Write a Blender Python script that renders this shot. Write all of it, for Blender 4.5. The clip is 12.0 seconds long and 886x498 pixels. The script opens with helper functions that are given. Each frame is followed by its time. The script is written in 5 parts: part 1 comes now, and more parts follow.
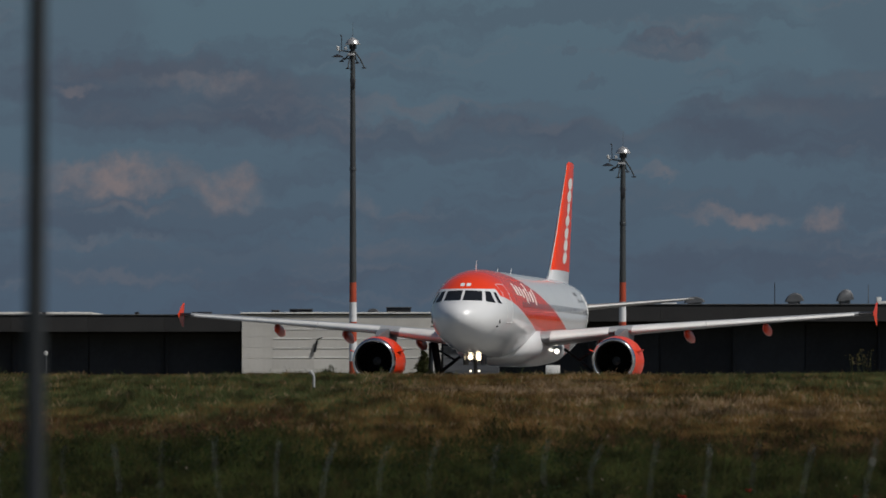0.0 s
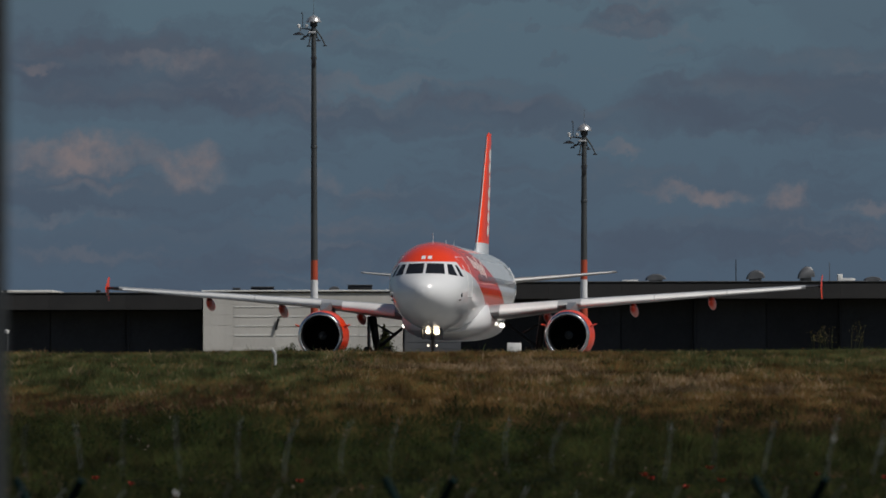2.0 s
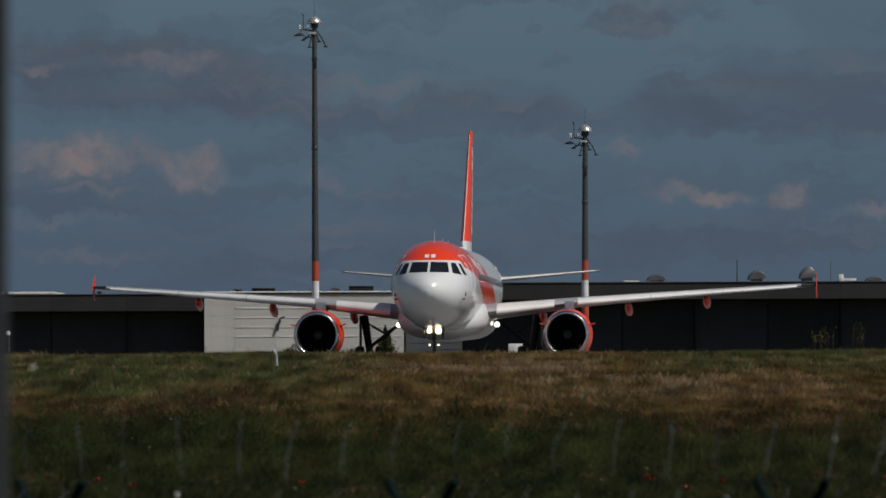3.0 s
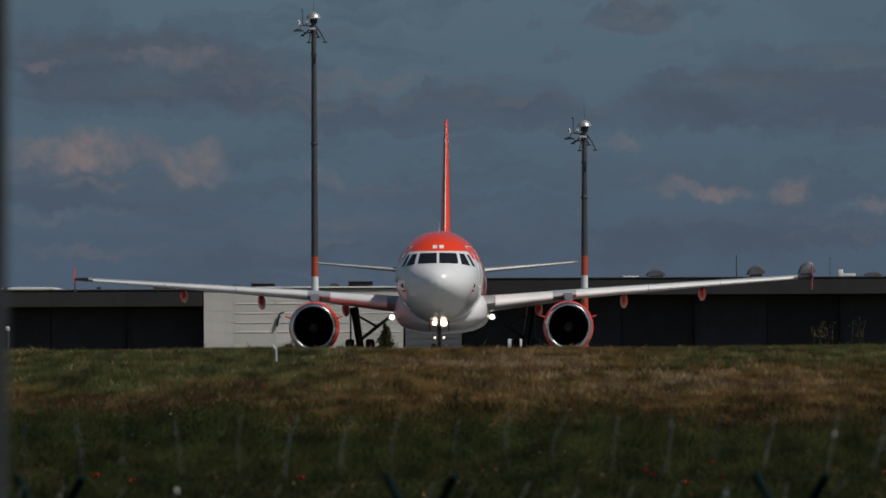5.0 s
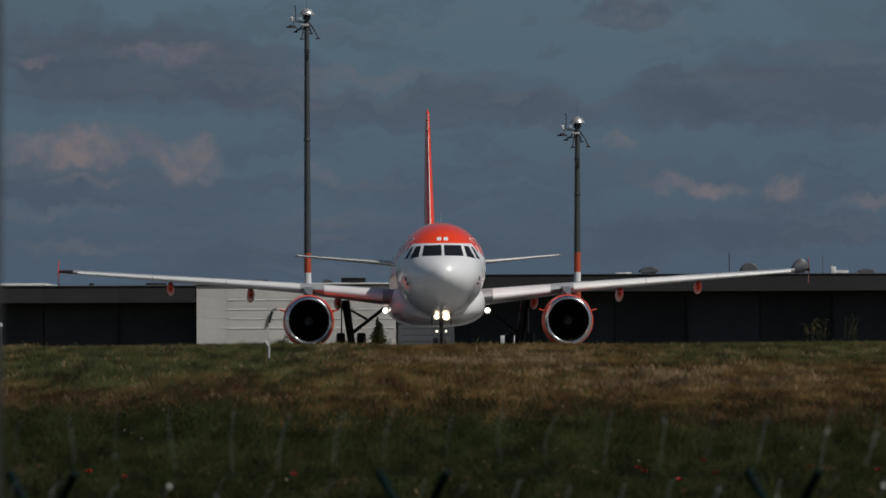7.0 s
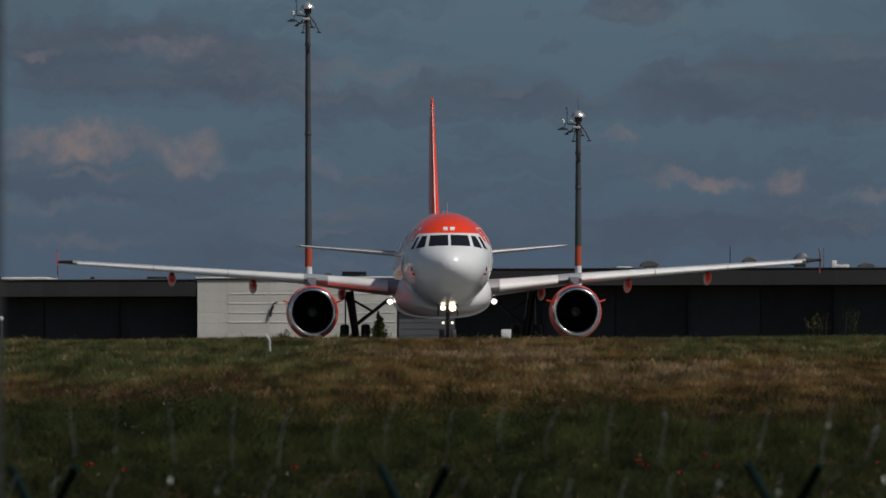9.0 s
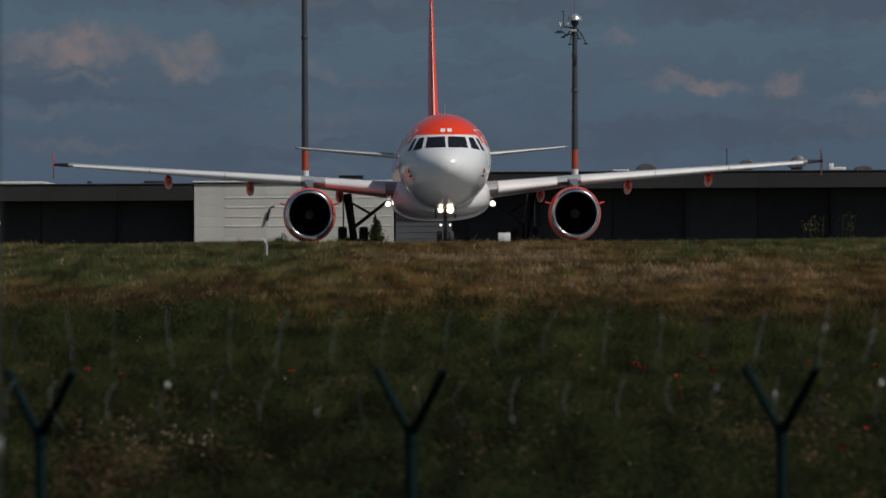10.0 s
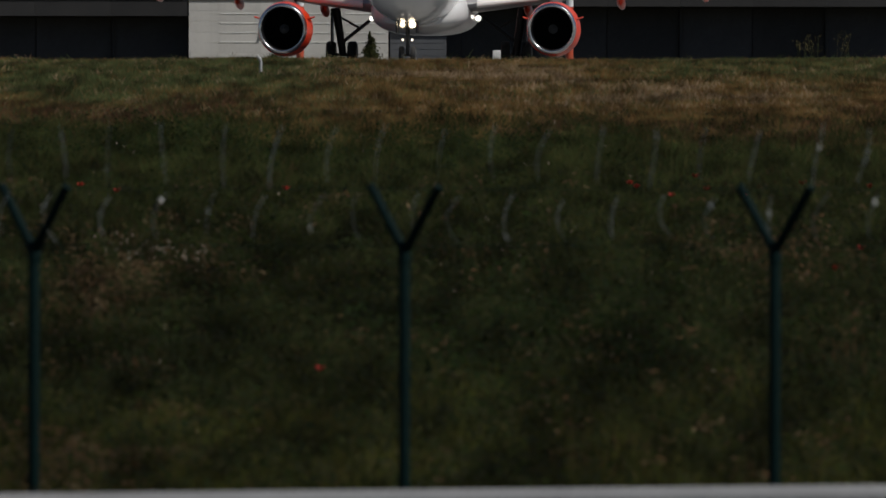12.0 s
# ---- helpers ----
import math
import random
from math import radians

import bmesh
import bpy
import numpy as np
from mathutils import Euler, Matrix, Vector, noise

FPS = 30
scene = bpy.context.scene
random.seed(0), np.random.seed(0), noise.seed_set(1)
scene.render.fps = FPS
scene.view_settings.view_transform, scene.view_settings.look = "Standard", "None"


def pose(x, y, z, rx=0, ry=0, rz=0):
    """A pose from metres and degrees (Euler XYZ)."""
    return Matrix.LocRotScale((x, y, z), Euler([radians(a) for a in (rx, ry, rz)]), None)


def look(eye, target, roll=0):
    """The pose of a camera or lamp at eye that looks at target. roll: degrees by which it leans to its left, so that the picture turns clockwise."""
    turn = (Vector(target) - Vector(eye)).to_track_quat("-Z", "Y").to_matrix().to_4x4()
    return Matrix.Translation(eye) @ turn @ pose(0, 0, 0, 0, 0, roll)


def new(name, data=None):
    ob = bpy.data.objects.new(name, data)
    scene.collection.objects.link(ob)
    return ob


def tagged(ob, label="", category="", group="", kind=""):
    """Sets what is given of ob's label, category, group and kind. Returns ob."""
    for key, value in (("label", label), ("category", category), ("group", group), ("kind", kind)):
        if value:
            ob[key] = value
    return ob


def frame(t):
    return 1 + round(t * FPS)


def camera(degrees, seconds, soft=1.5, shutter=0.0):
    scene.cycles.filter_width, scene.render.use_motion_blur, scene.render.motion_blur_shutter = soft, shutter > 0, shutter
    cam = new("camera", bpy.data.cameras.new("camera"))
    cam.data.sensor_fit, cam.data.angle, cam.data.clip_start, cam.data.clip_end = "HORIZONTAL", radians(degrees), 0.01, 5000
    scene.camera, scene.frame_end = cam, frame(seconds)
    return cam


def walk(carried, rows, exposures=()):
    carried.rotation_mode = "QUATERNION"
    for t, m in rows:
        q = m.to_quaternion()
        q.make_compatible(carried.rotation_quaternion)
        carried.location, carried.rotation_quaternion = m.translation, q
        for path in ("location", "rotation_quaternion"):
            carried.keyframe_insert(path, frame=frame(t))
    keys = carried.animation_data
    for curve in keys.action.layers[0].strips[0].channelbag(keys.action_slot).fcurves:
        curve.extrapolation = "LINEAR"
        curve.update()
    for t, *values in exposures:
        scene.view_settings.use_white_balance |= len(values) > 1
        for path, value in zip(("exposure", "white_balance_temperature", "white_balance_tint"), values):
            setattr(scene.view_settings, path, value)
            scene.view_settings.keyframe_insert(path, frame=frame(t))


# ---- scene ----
# The camera stands still on a rise outside the airfield and is panned and tilted by hand: a long lens.
cam = camera(4.88, 12.0, soft=1.65)
EYE = (0.0, 0.0, 0.3)
cam.data.dof.use_dof = True
cam.data.dof.focus_distance = 470.0
cam.data.dof.aperture_fstop = 5.8


def aim(azimuth, rise, roll):
    a, e = radians(azimuth), radians(rise)
    way = Vector((math.sin(a) * math.cos(e), math.cos(a) * math.cos(e), math.sin(e)))
    return look(EYE, Vector(EYE) + way * 100, roll)


# seconds, azimuth, rise, roll in degrees
AIMS = [(0, -0.2149, 0.6960, -0.03), (0.1, -0.1059, 0.7442, -0.07), (0.2, -0.0654, 0.7660, -0.12), (0.3, -0.0405, 0.7784, -0.16),
        (0.4, -0.0343, 0.7753, -0.21), (0.5, -0.0313, 0.7633, -0.26), (0.7, 0.0000, 0.7286, -0.22), (0.85, 0.0093, 0.6913, -0.19),
        (1, 0.0139, 0.6416, -0.16), (1.2, 0.0093, 0.6010, -0.18), (1.35, 0.0047, 0.5714, -0.20), (1.5, 0.0015, 0.5625, -0.22),
        (2, -0.0014, 0.5722, -0.11), (2.5, -0.0000, 0.5792, -0.20), (3, -0.0073, 0.5771, -0.21), (5, -0.0042, 0.5515, -0.24),
        (5.5, -0.0051, 0.5606, -0.15), (6, 0.0135, 0.5616, -0.19), (6.5, 0.0193, 0.5601, -0.16), (7, 0.0353, 0.5320, -0.18),
        (9, 0.0305, 0.4984, -0.15), (9.2, 0.0327, 0.4889, -0.17), (9.3, 0.0343, 0.4608, -0.18), (9.4, 0.0389, 0.2055, -0.19),
        (9.5, 0.0415, 0.0675, -0.20), (9.6, 0.0436, 0.0125, -0.21), (9.8, 0.0452, -0.0187, -0.25), (10, 0.0459, -0.0334, -0.28),
        (10.15, 0.0436, 0.0125, -0.33), (10.3, 0.0280, 0.0903, -0.38), (10.4, 0.0156, 0.2740, -0.42), (10.5, 0.0056, 0.5541, -0.45),
        (10.6, -0.0093, 0.5761, -0.41), (10.7, -0.0156, 0.5262, -0.36), (10.8, -0.0218, 0.4297, -0.31), (10.9, -0.0280, 0.1806, -0.26),
        (11, -0.0331, -0.0665, -0.21), (11.1, -0.0436, -0.1464, -0.26), (11.2, -0.0436, -0.2211, -0.31), (11.3, -0.0187, -0.2865, -0.35),
        (11.4, 0.0125, -0.3270, -0.40), (11.5, 0.0453, -0.4005, -0.45), (11.6, 0.0623, -0.6383, -0.35), (11.7, 0.0716, -0.9092, -0.24),
        (11.8, 0.0763, -0.9870, -0.14), (11.9, 0.0778, -1.0213, -0.04), (12, 0.0776, -1.0408, 0.06)]
walk(cam, [(t, aim(a, e, r)) for t, a, e, r in AIMS])

# ---- light ----
world = bpy.data.worlds.new("world")
scene.world = world
world.use_nodes = True
sky = world.node_tree.nodes.new("ShaderNodeTexSky")
sky.sky_type, sky.sun_disc = "NISHITA", False
SUN_RISE, SUN_AZ = 49.0, 121.0      # azimuth clockwise from the way the camera looks
sky.sun_elevation, sky.sun_rotation = radians(SUN_RISE), radians(SUN_AZ)
world.node_tree.links.new(sky.outputs[0], world.node_tree.nodes["Background"].inputs[0])
world.node_tree.nodes["Background"].inputs[1].default_value = 0.05
sun_data = bpy.data.lights.new("sun", "SUN")
sun_data.energy, sun_data.angle, sun_data.color = 3.9, radians(0.53), (1.0, 0.95, 0.88)
sun = new("sun", sun_data)
_a, _e = radians(SUN_AZ), radians(SUN_RISE)
sun.matrix_basis = look(Vector((math.sin(_a) * math.cos(_e), math.cos(_a) * math.cos(_e), math.sin(_e))) * 50, (0, 0, 0))
scene.view_settings.exposure = -0.35


# ---- materials ----
def material(name):
    m = bpy.data.materials.new(name)
    m.use_nodes = True
    return m, m.node_tree, m.node_tree.nodes["Principled BSDF"]


def node(tree, kind, **values):
    n = tree.nodes.new(kind)
    if "operation" in values:
        n.operation = values["operation"]
    if "data_type" in values:
        n.data_type = values["data_type"]
    if "interpolation_type" in values:
        n.interpolation_type = values["interpolation_type"]
    if "invert" in values:
        n.invert = values["invert"]
    return n


def surface(name, colour, second=None, rough=0.5, metal=0.0, scale=4.0, fine=40.0, bump=0.05, amount=0.5, coat=0.0, stretch=(1, 1, 1), random_tone=0.0, emit=None, gloss=0.5):
    """A surface with stains at one scale, grain at another and fine relief."""
    m, tree, b = material(name)
    second = second or tuple(c * 0.8 for c in colour)
    co = node(tree, "ShaderNodeTexCoord")
    mp = node(tree, "ShaderNodeMapping")
    mp.inputs["Scale"].default_value = stretch
    tree.links.new(co.outputs["Object"], mp.inputs[0])
    big, small = node(tree, "ShaderNodeTexNoise"), node(tree, "ShaderNodeTexNoise")
    big.inputs["Scale"].default_value, small.inputs["Scale"].default_value = scale, fine
    big.inputs["Detail"].default_value = 6
    for n in (big, small):
        tree.links.new(mp.outputs[0], n.inputs[0])
    add = node(tree, "ShaderNodeMath", operation="ADD")
    half = node(tree, "ShaderNodeMath", operation="MULTIPLY")
    half.inputs[1].default_value = 0.35
    tree.links.new(small.outputs[0], half.inputs[0])
    tree.links.new(big.outputs[0], add.inputs[0])
    tree.links.new(half.outputs[0], add.inputs[1])
    ramp = node(tree, "ShaderNodeMapRange")
    ramp.inputs[1].default_value, ramp.inputs[2].default_value = 0.45, 0.95
    ramp.inputs[4].default_value = amount * 2
    tree.links.new(add.outputs[0], ramp.inputs[0])
    mix = node(tree, "ShaderNodeMix", data_type="RGBA")
    mix.inputs[6].default_value, mix.inputs[7].default_value = (*colour, 1), (*second, 1)
    tree.links.new(ramp.outputs[0], mix.inputs[0])
    out = mix.outputs[2]
    if random_tone:
        info = node(tree, "ShaderNodeObjectInfo")
        hsv = node(tree, "ShaderNodeHueSaturation")
        rr = node(tree, "ShaderNodeMapRange")
        rr.inputs[3].default_value, rr.inputs[4].default_value = 1 - random_tone, 1 + random_tone
        tree.links.new(info.outputs["Random"], rr.inputs[0])
        tree.links.new(rr.outputs[0], hsv.inputs["Value"])
        tree.links.new(out, hsv.inputs["Color"])
        out = hsv.outputs[0]
    tree.links.new(out, b.inputs["Base Color"])
    b.inputs["Roughness"].default_value, b.inputs["Metallic"].default_value = rough, metal
    b.inputs["Coat Weight"].default_value = coat
    b.inputs["Specular IOR Level"].default_value = gloss
    if bump:
        bp = node(tree, "ShaderNodeBump")
        bp.inputs["Strength"].default_value, bp.inputs["Distance"].default_value = bump, 0.02
        tree.links.new(small.outputs[0], bp.inputs["Height"])
        tree.links.new(bp.outputs[0], b.inputs["Normal"])
    if emit:
        b.inputs["Emission Color"].default_value, b.inputs["Emission Strength"].default_value = (*emit[:3], 1), emit[3]
    return m


WHITE_RGB, ORANGE_RGB = (0.71, 0.72, 0.73), (0.80, 0.050, 0.006)
m_white = surface("white_paint", WHITE_RGB, (0.62, 0.63, 0.64), 0.28, scale=0.6, fine=9, bump=0.01, coat=0.4)
m_orange = surface("orange_paint", ORANGE_RGB, (0.72, 0.042, 0.006), 0.3, scale=0.6, fine=9, bump=0.01, coat=0.1, gloss=0.35)
m_grey = surface("grey_paint", (0.42, 0.43, 0.44), (0.33, 0.34, 0.35), 0.4, scale=1.2, fine=12, bump=0.02)
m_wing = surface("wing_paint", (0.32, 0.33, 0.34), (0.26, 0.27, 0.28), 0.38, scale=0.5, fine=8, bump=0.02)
m_slat = surface("slat_paint", (0.70, 0.70, 0.69), (0.58, 0.58, 0.57), 0.5, scale=0.8, fine=8, bump=0.01)
m_metal = surface("polished_metal", (0.72, 0.72, 0.74), (0.6, 0.6, 0.62), 0.22, metal=1.0, scale=2, fine=30, bump=0.01)
m_steel = surface("galvanised_steel", (0.13, 0.135, 0.14), (0.09, 0.095, 0.10), 0.5, metal=0.35, scale=3, fine=30, bump=0.05)
m_dark = surface("dark_metal", (0.035, 0.036, 0.04), (0.02, 0.02, 0.022), 0.45, metal=0.4, scale=3, fine=30, bump=0.03)
m_rubber = surface("rubber", (0.018, 0.018, 0.019), (0.03, 0.03, 0.03), 0.8, scale=6, fine=60, bump=0.08)
m_glass = surface("dark_window_glass", (0.012, 0.014, 0.018), (0.016, 0.018, 0.022), 0.1, scale=2, fine=10, bump=0.0, gloss=0.1)
m_window = surface("cabin_window", (0.15, 0.16, 0.18), (0.11, 0.12, 0.135), 0.15, scale=2, fine=10, bump=0.0)
m_lamp = surface("landing_lamp", (1, 1, 1), (1, 1, 1), 0.3, emit=(1.0, 0.93, 0.80, 5.0), bump=0)
m_lamp_warm = surface("nose_lamp", (1, 1, 1), (1, 1, 1), 0.3, emit=(1.0, 0.80, 0.52, 4.6), bump=0)
m_lamp_small = surface("taxi_lamp", (1, 1, 1), (1, 1, 1), 0.3, emit=(1.0, 0.85, 0.65, 2.5), bump=0)
m_red_band = surface("red_band_paint", (0.42, 0.062, 0.022), (0.32, 0.05, 0.022), 0.5, scale=2, fine=25, bump=0.03)
m_white_band = surface("white_band_paint", (0.68, 0.69, 0.70), (0.55, 0.56, 0.57), 0.5, scale=2, fine=25, bump=0.03)
m_mast = surface("mast_paint", (0.062, 0.068, 0.07), (0.042, 0.047, 0.05), 0.5, metal=0.2, scale=2, fine=25, bump=0.04, stretch=(1, 1, 0.2))
m_dome = surface("dome_steel", (0.5, 0.5, 0.5), (0.4, 0.4, 0.4), 0.35, metal=0.6, scale=4, fine=30, bump=0.03)
m_hall_white = surface("hall_white_panel", (0.56, 0.55, 0.525), (0.47, 0.46, 0.435), 0.7, scale=0.5, fine=6, bump=0.1, random_tone=0.07, stretch=(1, 1, 0.4))
m_slat_white = surface("white_metal_trim", (0.74, 0.74, 0.72), (0.62, 0.62, 0.6), 0.5, scale=1, fine=15, bump=0.03)
m_parapet = surface("dark_fascia", (0.038, 0.038, 0.039), (0.028, 0.0285, 0.03), 0.85, gloss=0.15, scale=0.4, fine=5, bump=0.1, random_tone=0.12)
m_hall_dark = surface("dark_facade", (0.038, 0.043, 0.053), (0.020, 0.023, 0.029), 0.8, gloss=0.25, scale=0.3, fine=4, bump=0.05, random_tone=0.25)
m_vent = surface("vent_zinc", (0.14, 0.145, 0.155), (0.10, 0.105, 0.11), 0.5, metal=0.4, scale=1.5, fine=20, bump=0.05)
m_green = surface("green_fence_paint", (0.0011, 0.0100, 0.0096), (0.0008, 0.0072, 0.0068), 0.65, gloss=0.08, scale=4, fine=40, bump=0.05)
m_black = surface("black_fan_paint", (0.003, 0.004, 0.004), (0.002, 0.003, 0.003), 0.8, scale=4, fine=40, bump=0.05, gloss=0.08)
m_wire = surface("razor_wire_steel", (0.115, 0.124, 0.120), (0.07, 0.077, 0.075), 0.4, random_tone=0.6, metal=0.4, scale=6, fine=60, bump=0.02)
# far paler than the wire: sun glints put into the colour
m_glint_barb = surface("pale_glint_barb", (0.42, 0.43, 0.42), (0.3, 0.31, 0.3), 0.35, random_tone=0.7, metal=0.5, scale=6, fine=60, bump=0.02)
m_rail = surface("guard_rail_zinc", (0.30, 0.305, 0.31), (0.23, 0.235, 0.24), 0.5, metal=0.5, scale=1.5, fine=25, bump=0.05)
m_pole = surface("pole_zinc", (0.038, 0.042, 0.046), (0.026, 0.029, 0.032), 0.5, metal=0.3, scale=3, fine=30, bump=0.05)
m_pylon = surface("pylon_paint", (0.22, 0.225, 0.235), (0.16, 0.165, 0.175), 0.4, metal=0.3, scale=1.2, fine=12, bump=0.02)
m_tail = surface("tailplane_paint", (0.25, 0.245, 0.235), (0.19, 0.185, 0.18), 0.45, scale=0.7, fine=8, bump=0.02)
# unseen taxiway surface; tone raised to bounce sun onto the hull's underside
m_asphalt = surface("pale_concrete", (0.17, 0.167, 0.158), (0.13, 0.128, 0.123), 0.85, scale=0.1, fine=8, bump=0.2)
m_concrete = surface("roof_felt", (0.12, 0.12, 0.12), (0.09, 0.09, 0.09), 0.9, scale=0.2, fine=6, bump=0.1)
m_poppy = surface("poppy_petal", (0.48, 0.018, 0.010), (0.36, 0.014, 0.009), 0.6, scale=4, fine=30, bump=0)
m_petal_white = surface("butterfly_wing", (0.72, 0.71, 0.64), (0.6, 0.59, 0.52), 0.7, scale=60, fine=300, bump=0, gloss=0.2)
m_yellow = surface("yellow_flower", (0.11, 0.085, 0.008), (0.07, 0.055, 0.008), 0.6, scale=4, fine=30, bump=0)


def livery():
    """White hull with an orange cap over the flight deck that sweeps down and aft as a band."""
    m, tree, b = material("hull_livery")
    co = node(tree, "ShaderNodeTexCoord")
    sep = node(tree, "ShaderNodeSeparateXYZ")
    tree.links.new(co.outputs["Object"], sep.inputs[0])

    def edge(slope, offset, below):
        # 1 where z - slope * y - offset is above (or below) zero
        mul = node(tree, "ShaderNodeMath", operation="MULTIPLY")
        mul.inputs[1].default_value = slope
        tree.links.new(sep.outputs["Y"], mul.inputs[0])
        sub = node(tree, "ShaderNodeMath", operation="SUBTRACT")
        tree.links.new(sep.outputs["Z"], sub.inputs[0])
        tree.links.new(mul.outputs[0], sub.inputs[1])
        r = node(tree, "ShaderNodeMapRange")
        r.inputs[1].default_value, r.inputs[2].default_value = offset - 0.012, offset + 0.012
        if below:
            r.inputs[3].default_value, r.inputs[4].default_value = 1, 0
        tree.links.new(sub.outputs[0], r.inputs[0])
        return r.outputs[0]

    def combine(op, a, c):
        n = node(tree, "ShaderNodeMath", operation=op)
        tree.links.new(a, n.inputs[0])
        tree.links.new(c, n.inputs[1])
        return n.outputs[0]

    # y runs aft from the engine inlets, 10.2 m behind the nose
    above_window = edge(0.0, 4.81, False)
    behind = node(tree, "ShaderNodeMapRange")
    behind.inputs[1].default_value, behind.inputs[2].default_value = -7.36, -7.32
    tree.links.new(sep.outputs["Y"], behind.inputs[0])
    sweep = combine("MULTIPLY", edge(-0.171, 3.24, False), behind.outputs[0])
    aft = edge(-0.207, 5.38, True)
    cap = combine("MULTIPLY", combine("MAXIMUM", above_window, sweep), aft)
    noise1 = node(tree, "ShaderNodeTexNoise")
    noise1.inputs["Scale"].default_value, noise1.inputs["Detail"].default_value = 0.7, 8
    tree.links.new(co.outputs["Object"], noise1.inputs[0])
    dirt = node(tree, "ShaderNodeMapRange")
    dirt.inputs[3].default_value, dirt.inputs[4].default_value = 0.9, 1.06
    tree.links.new(noise1.outputs[0], dirt.inputs[0])
    mix = node(tree, "ShaderNodeMix", data_type="RGBA")
    mix.inputs[6].default_value, mix.inputs[7].default_value = (*WHITE_RGB, 1), (*ORANGE_RGB, 1)
    tree.links.new(cap, mix.inputs[0])
    hsv = node(tree, "ShaderNodeHueSaturation")
    tree.links.new(mix.outputs[2], hsv.inputs["Color"])
    tree.links.new(dirt.outputs[0], hsv.inputs["Value"])
    tree.links.new(hsv.outputs[0], b.inputs["Base Color"])
    b.inputs["Roughness"].default_value = 0.26
    b.inputs["Coat Weight"].default_value = 0.6
    b.inputs["Coat Roughness"].default_value = 0.04
    # faint joints between the skin panels
    wave = node(tree, "ShaderNodeTexBrick")
    wave.inputs["Scale"].default_value = 1.0
    wave.inputs["Mortar Size"].default_value, wave.inputs["Brick Width"].default_value, wave.inputs["Row Height"].default_value = 0.006, 2.2, 0.9
    swap = node(tree, "ShaderNodeCombineXYZ")
    tree.links.new(sep.outputs["Y"], swap.inputs[0])
    tree.links.new(sep.outputs["Z"], swap.inputs[1])
    tree.links.new(swap.outputs[0], wave.inputs[0])
    bp = node(tree, "ShaderNodeBump", invert=True)
    bp.inputs["Strength"].default_value, bp.inputs["Distance"].default_value = 0.12, 0.01
    tree.links.new(wave.outputs["Fac"], bp.inputs["Height"])
    tree.links.new(bp.outputs[0], b.inputs["Normal"])
    return m


m_hull = livery()


def grass_blade(name, tones):
    m, tree, b = material(name)
    geo = node(tree, "ShaderNodeNewGeometry")
    ramp = node(tree, "ShaderNodeValToRGB")
    els = ramp.color_ramp.elements
    while len(els) < len(tones):
        els.new(0.5)
    for i, c in enumerate(tones):
        els[i].position = i / (len(tones) - 1)
        els[i].color = (*c, 1)
    tree.links.new(geo.outputs["Random Per Island"], ramp.inputs[0])
    co = node(tree, "ShaderNodeTexCoord")
    n = node(tree, "ShaderNodeTexNoise")
    n.inputs["Scale"].default_value, n.inputs["Detail"].default_value = 1.0, 6
    wide = node(tree, "ShaderNodeMapping")
    wide.inputs["Scale"].default_value = (1.5, 0.15, 0.6)
    tree.links.new(co.outputs["Object"], wide.inputs[0])
    tree.links.new(wide.outputs[0], n.inputs[0])
    r = node(tree, "ShaderNodeMapRange")
    r.inputs[1].default_value, r.inputs[2].default_value = 0.35, 0.65
    r.inputs[3].default_value, r.inputs[4].default_value = 0.7, 2.8
    tree.links.new(n.outputs[0], r.inputs[0])
    hsv = node(tree, "ShaderNodeHueSaturation")
    tree.links.new(ramp.outputs[0], hsv.inputs["Color"])
    tree.links.new(r.outputs[0], hsv.inputs["Value"])
    tree.links.new(hsv.outputs[0], b.inputs["Base Color"])
    b.inputs["Roughness"].default_value = 0.8
    b.inputs["Specular IOR Level"].default_value = 0.1
    # thin blades catch the light from all sides, much as the turf as a whole does
    up = node(tree, "ShaderNodeVectorMath", operation="SCALE")
    up.inputs["Scale"].default_value = 0.18
    tree.links.new(geo.outputs["Normal"], up.inputs[0])
    lift = node(tree, "ShaderNodeVectorMath", operation="ADD")
    lift.inputs[1].default_value = (0, 0, 0.8)
    tree.links.new(up.outputs[0], lift.inputs[0])
    unit = node(tree, "ShaderNodeVectorMath", operation="NORMALIZE")
    tree.links.new(lift.outputs[0], unit.inputs[0])
    tree.links.new(unit.outputs[0], b.inputs["Normal"])
    # half the light is thrown back, half soaks through the blade
    soak = node(tree, "ShaderNodeBsdfTranslucent")
    tree.links.new(hsv.outputs[0], soak.inputs["Color"])
    blend = node(tree, "ShaderNodeMixShader")
    blend.inputs[0].default_value = 0.5
    tree.links.new(b.outputs[0], blend.inputs[1])
    tree.links.new(soak.outputs[0], blend.inputs[2])
    tree.links.new(blend.outputs[0], tree.nodes["Material Output"].inputs[0])
    return m


m_grass_dry = grass_blade("dry_grass", [(0.083, 0.050, 0.018), (0.093, 0.061, 0.023), (0.097, 0.047, 0.019), (0.066, 0.053, 0.017)])
m_grass_straw = grass_blade("straw_seed_heads", [(0.165, 0.118, 0.072), (0.140, 0.094, 0.056), (0.185, 0.140, 0.092)])
m_grass_green = grass_blade("green_grass", [(0.033, 0.049, 0.019), (0.040, 0.052, 0.020), (0.054, 0.052, 0.020), (0.029, 0.043, 0.017)])
m_grass_red = grass_blade("sorrel_stalks", [(0.052, 0.024, 0.014), (0.060, 0.032, 0.018), (0.042, 0.023, 0.013)])
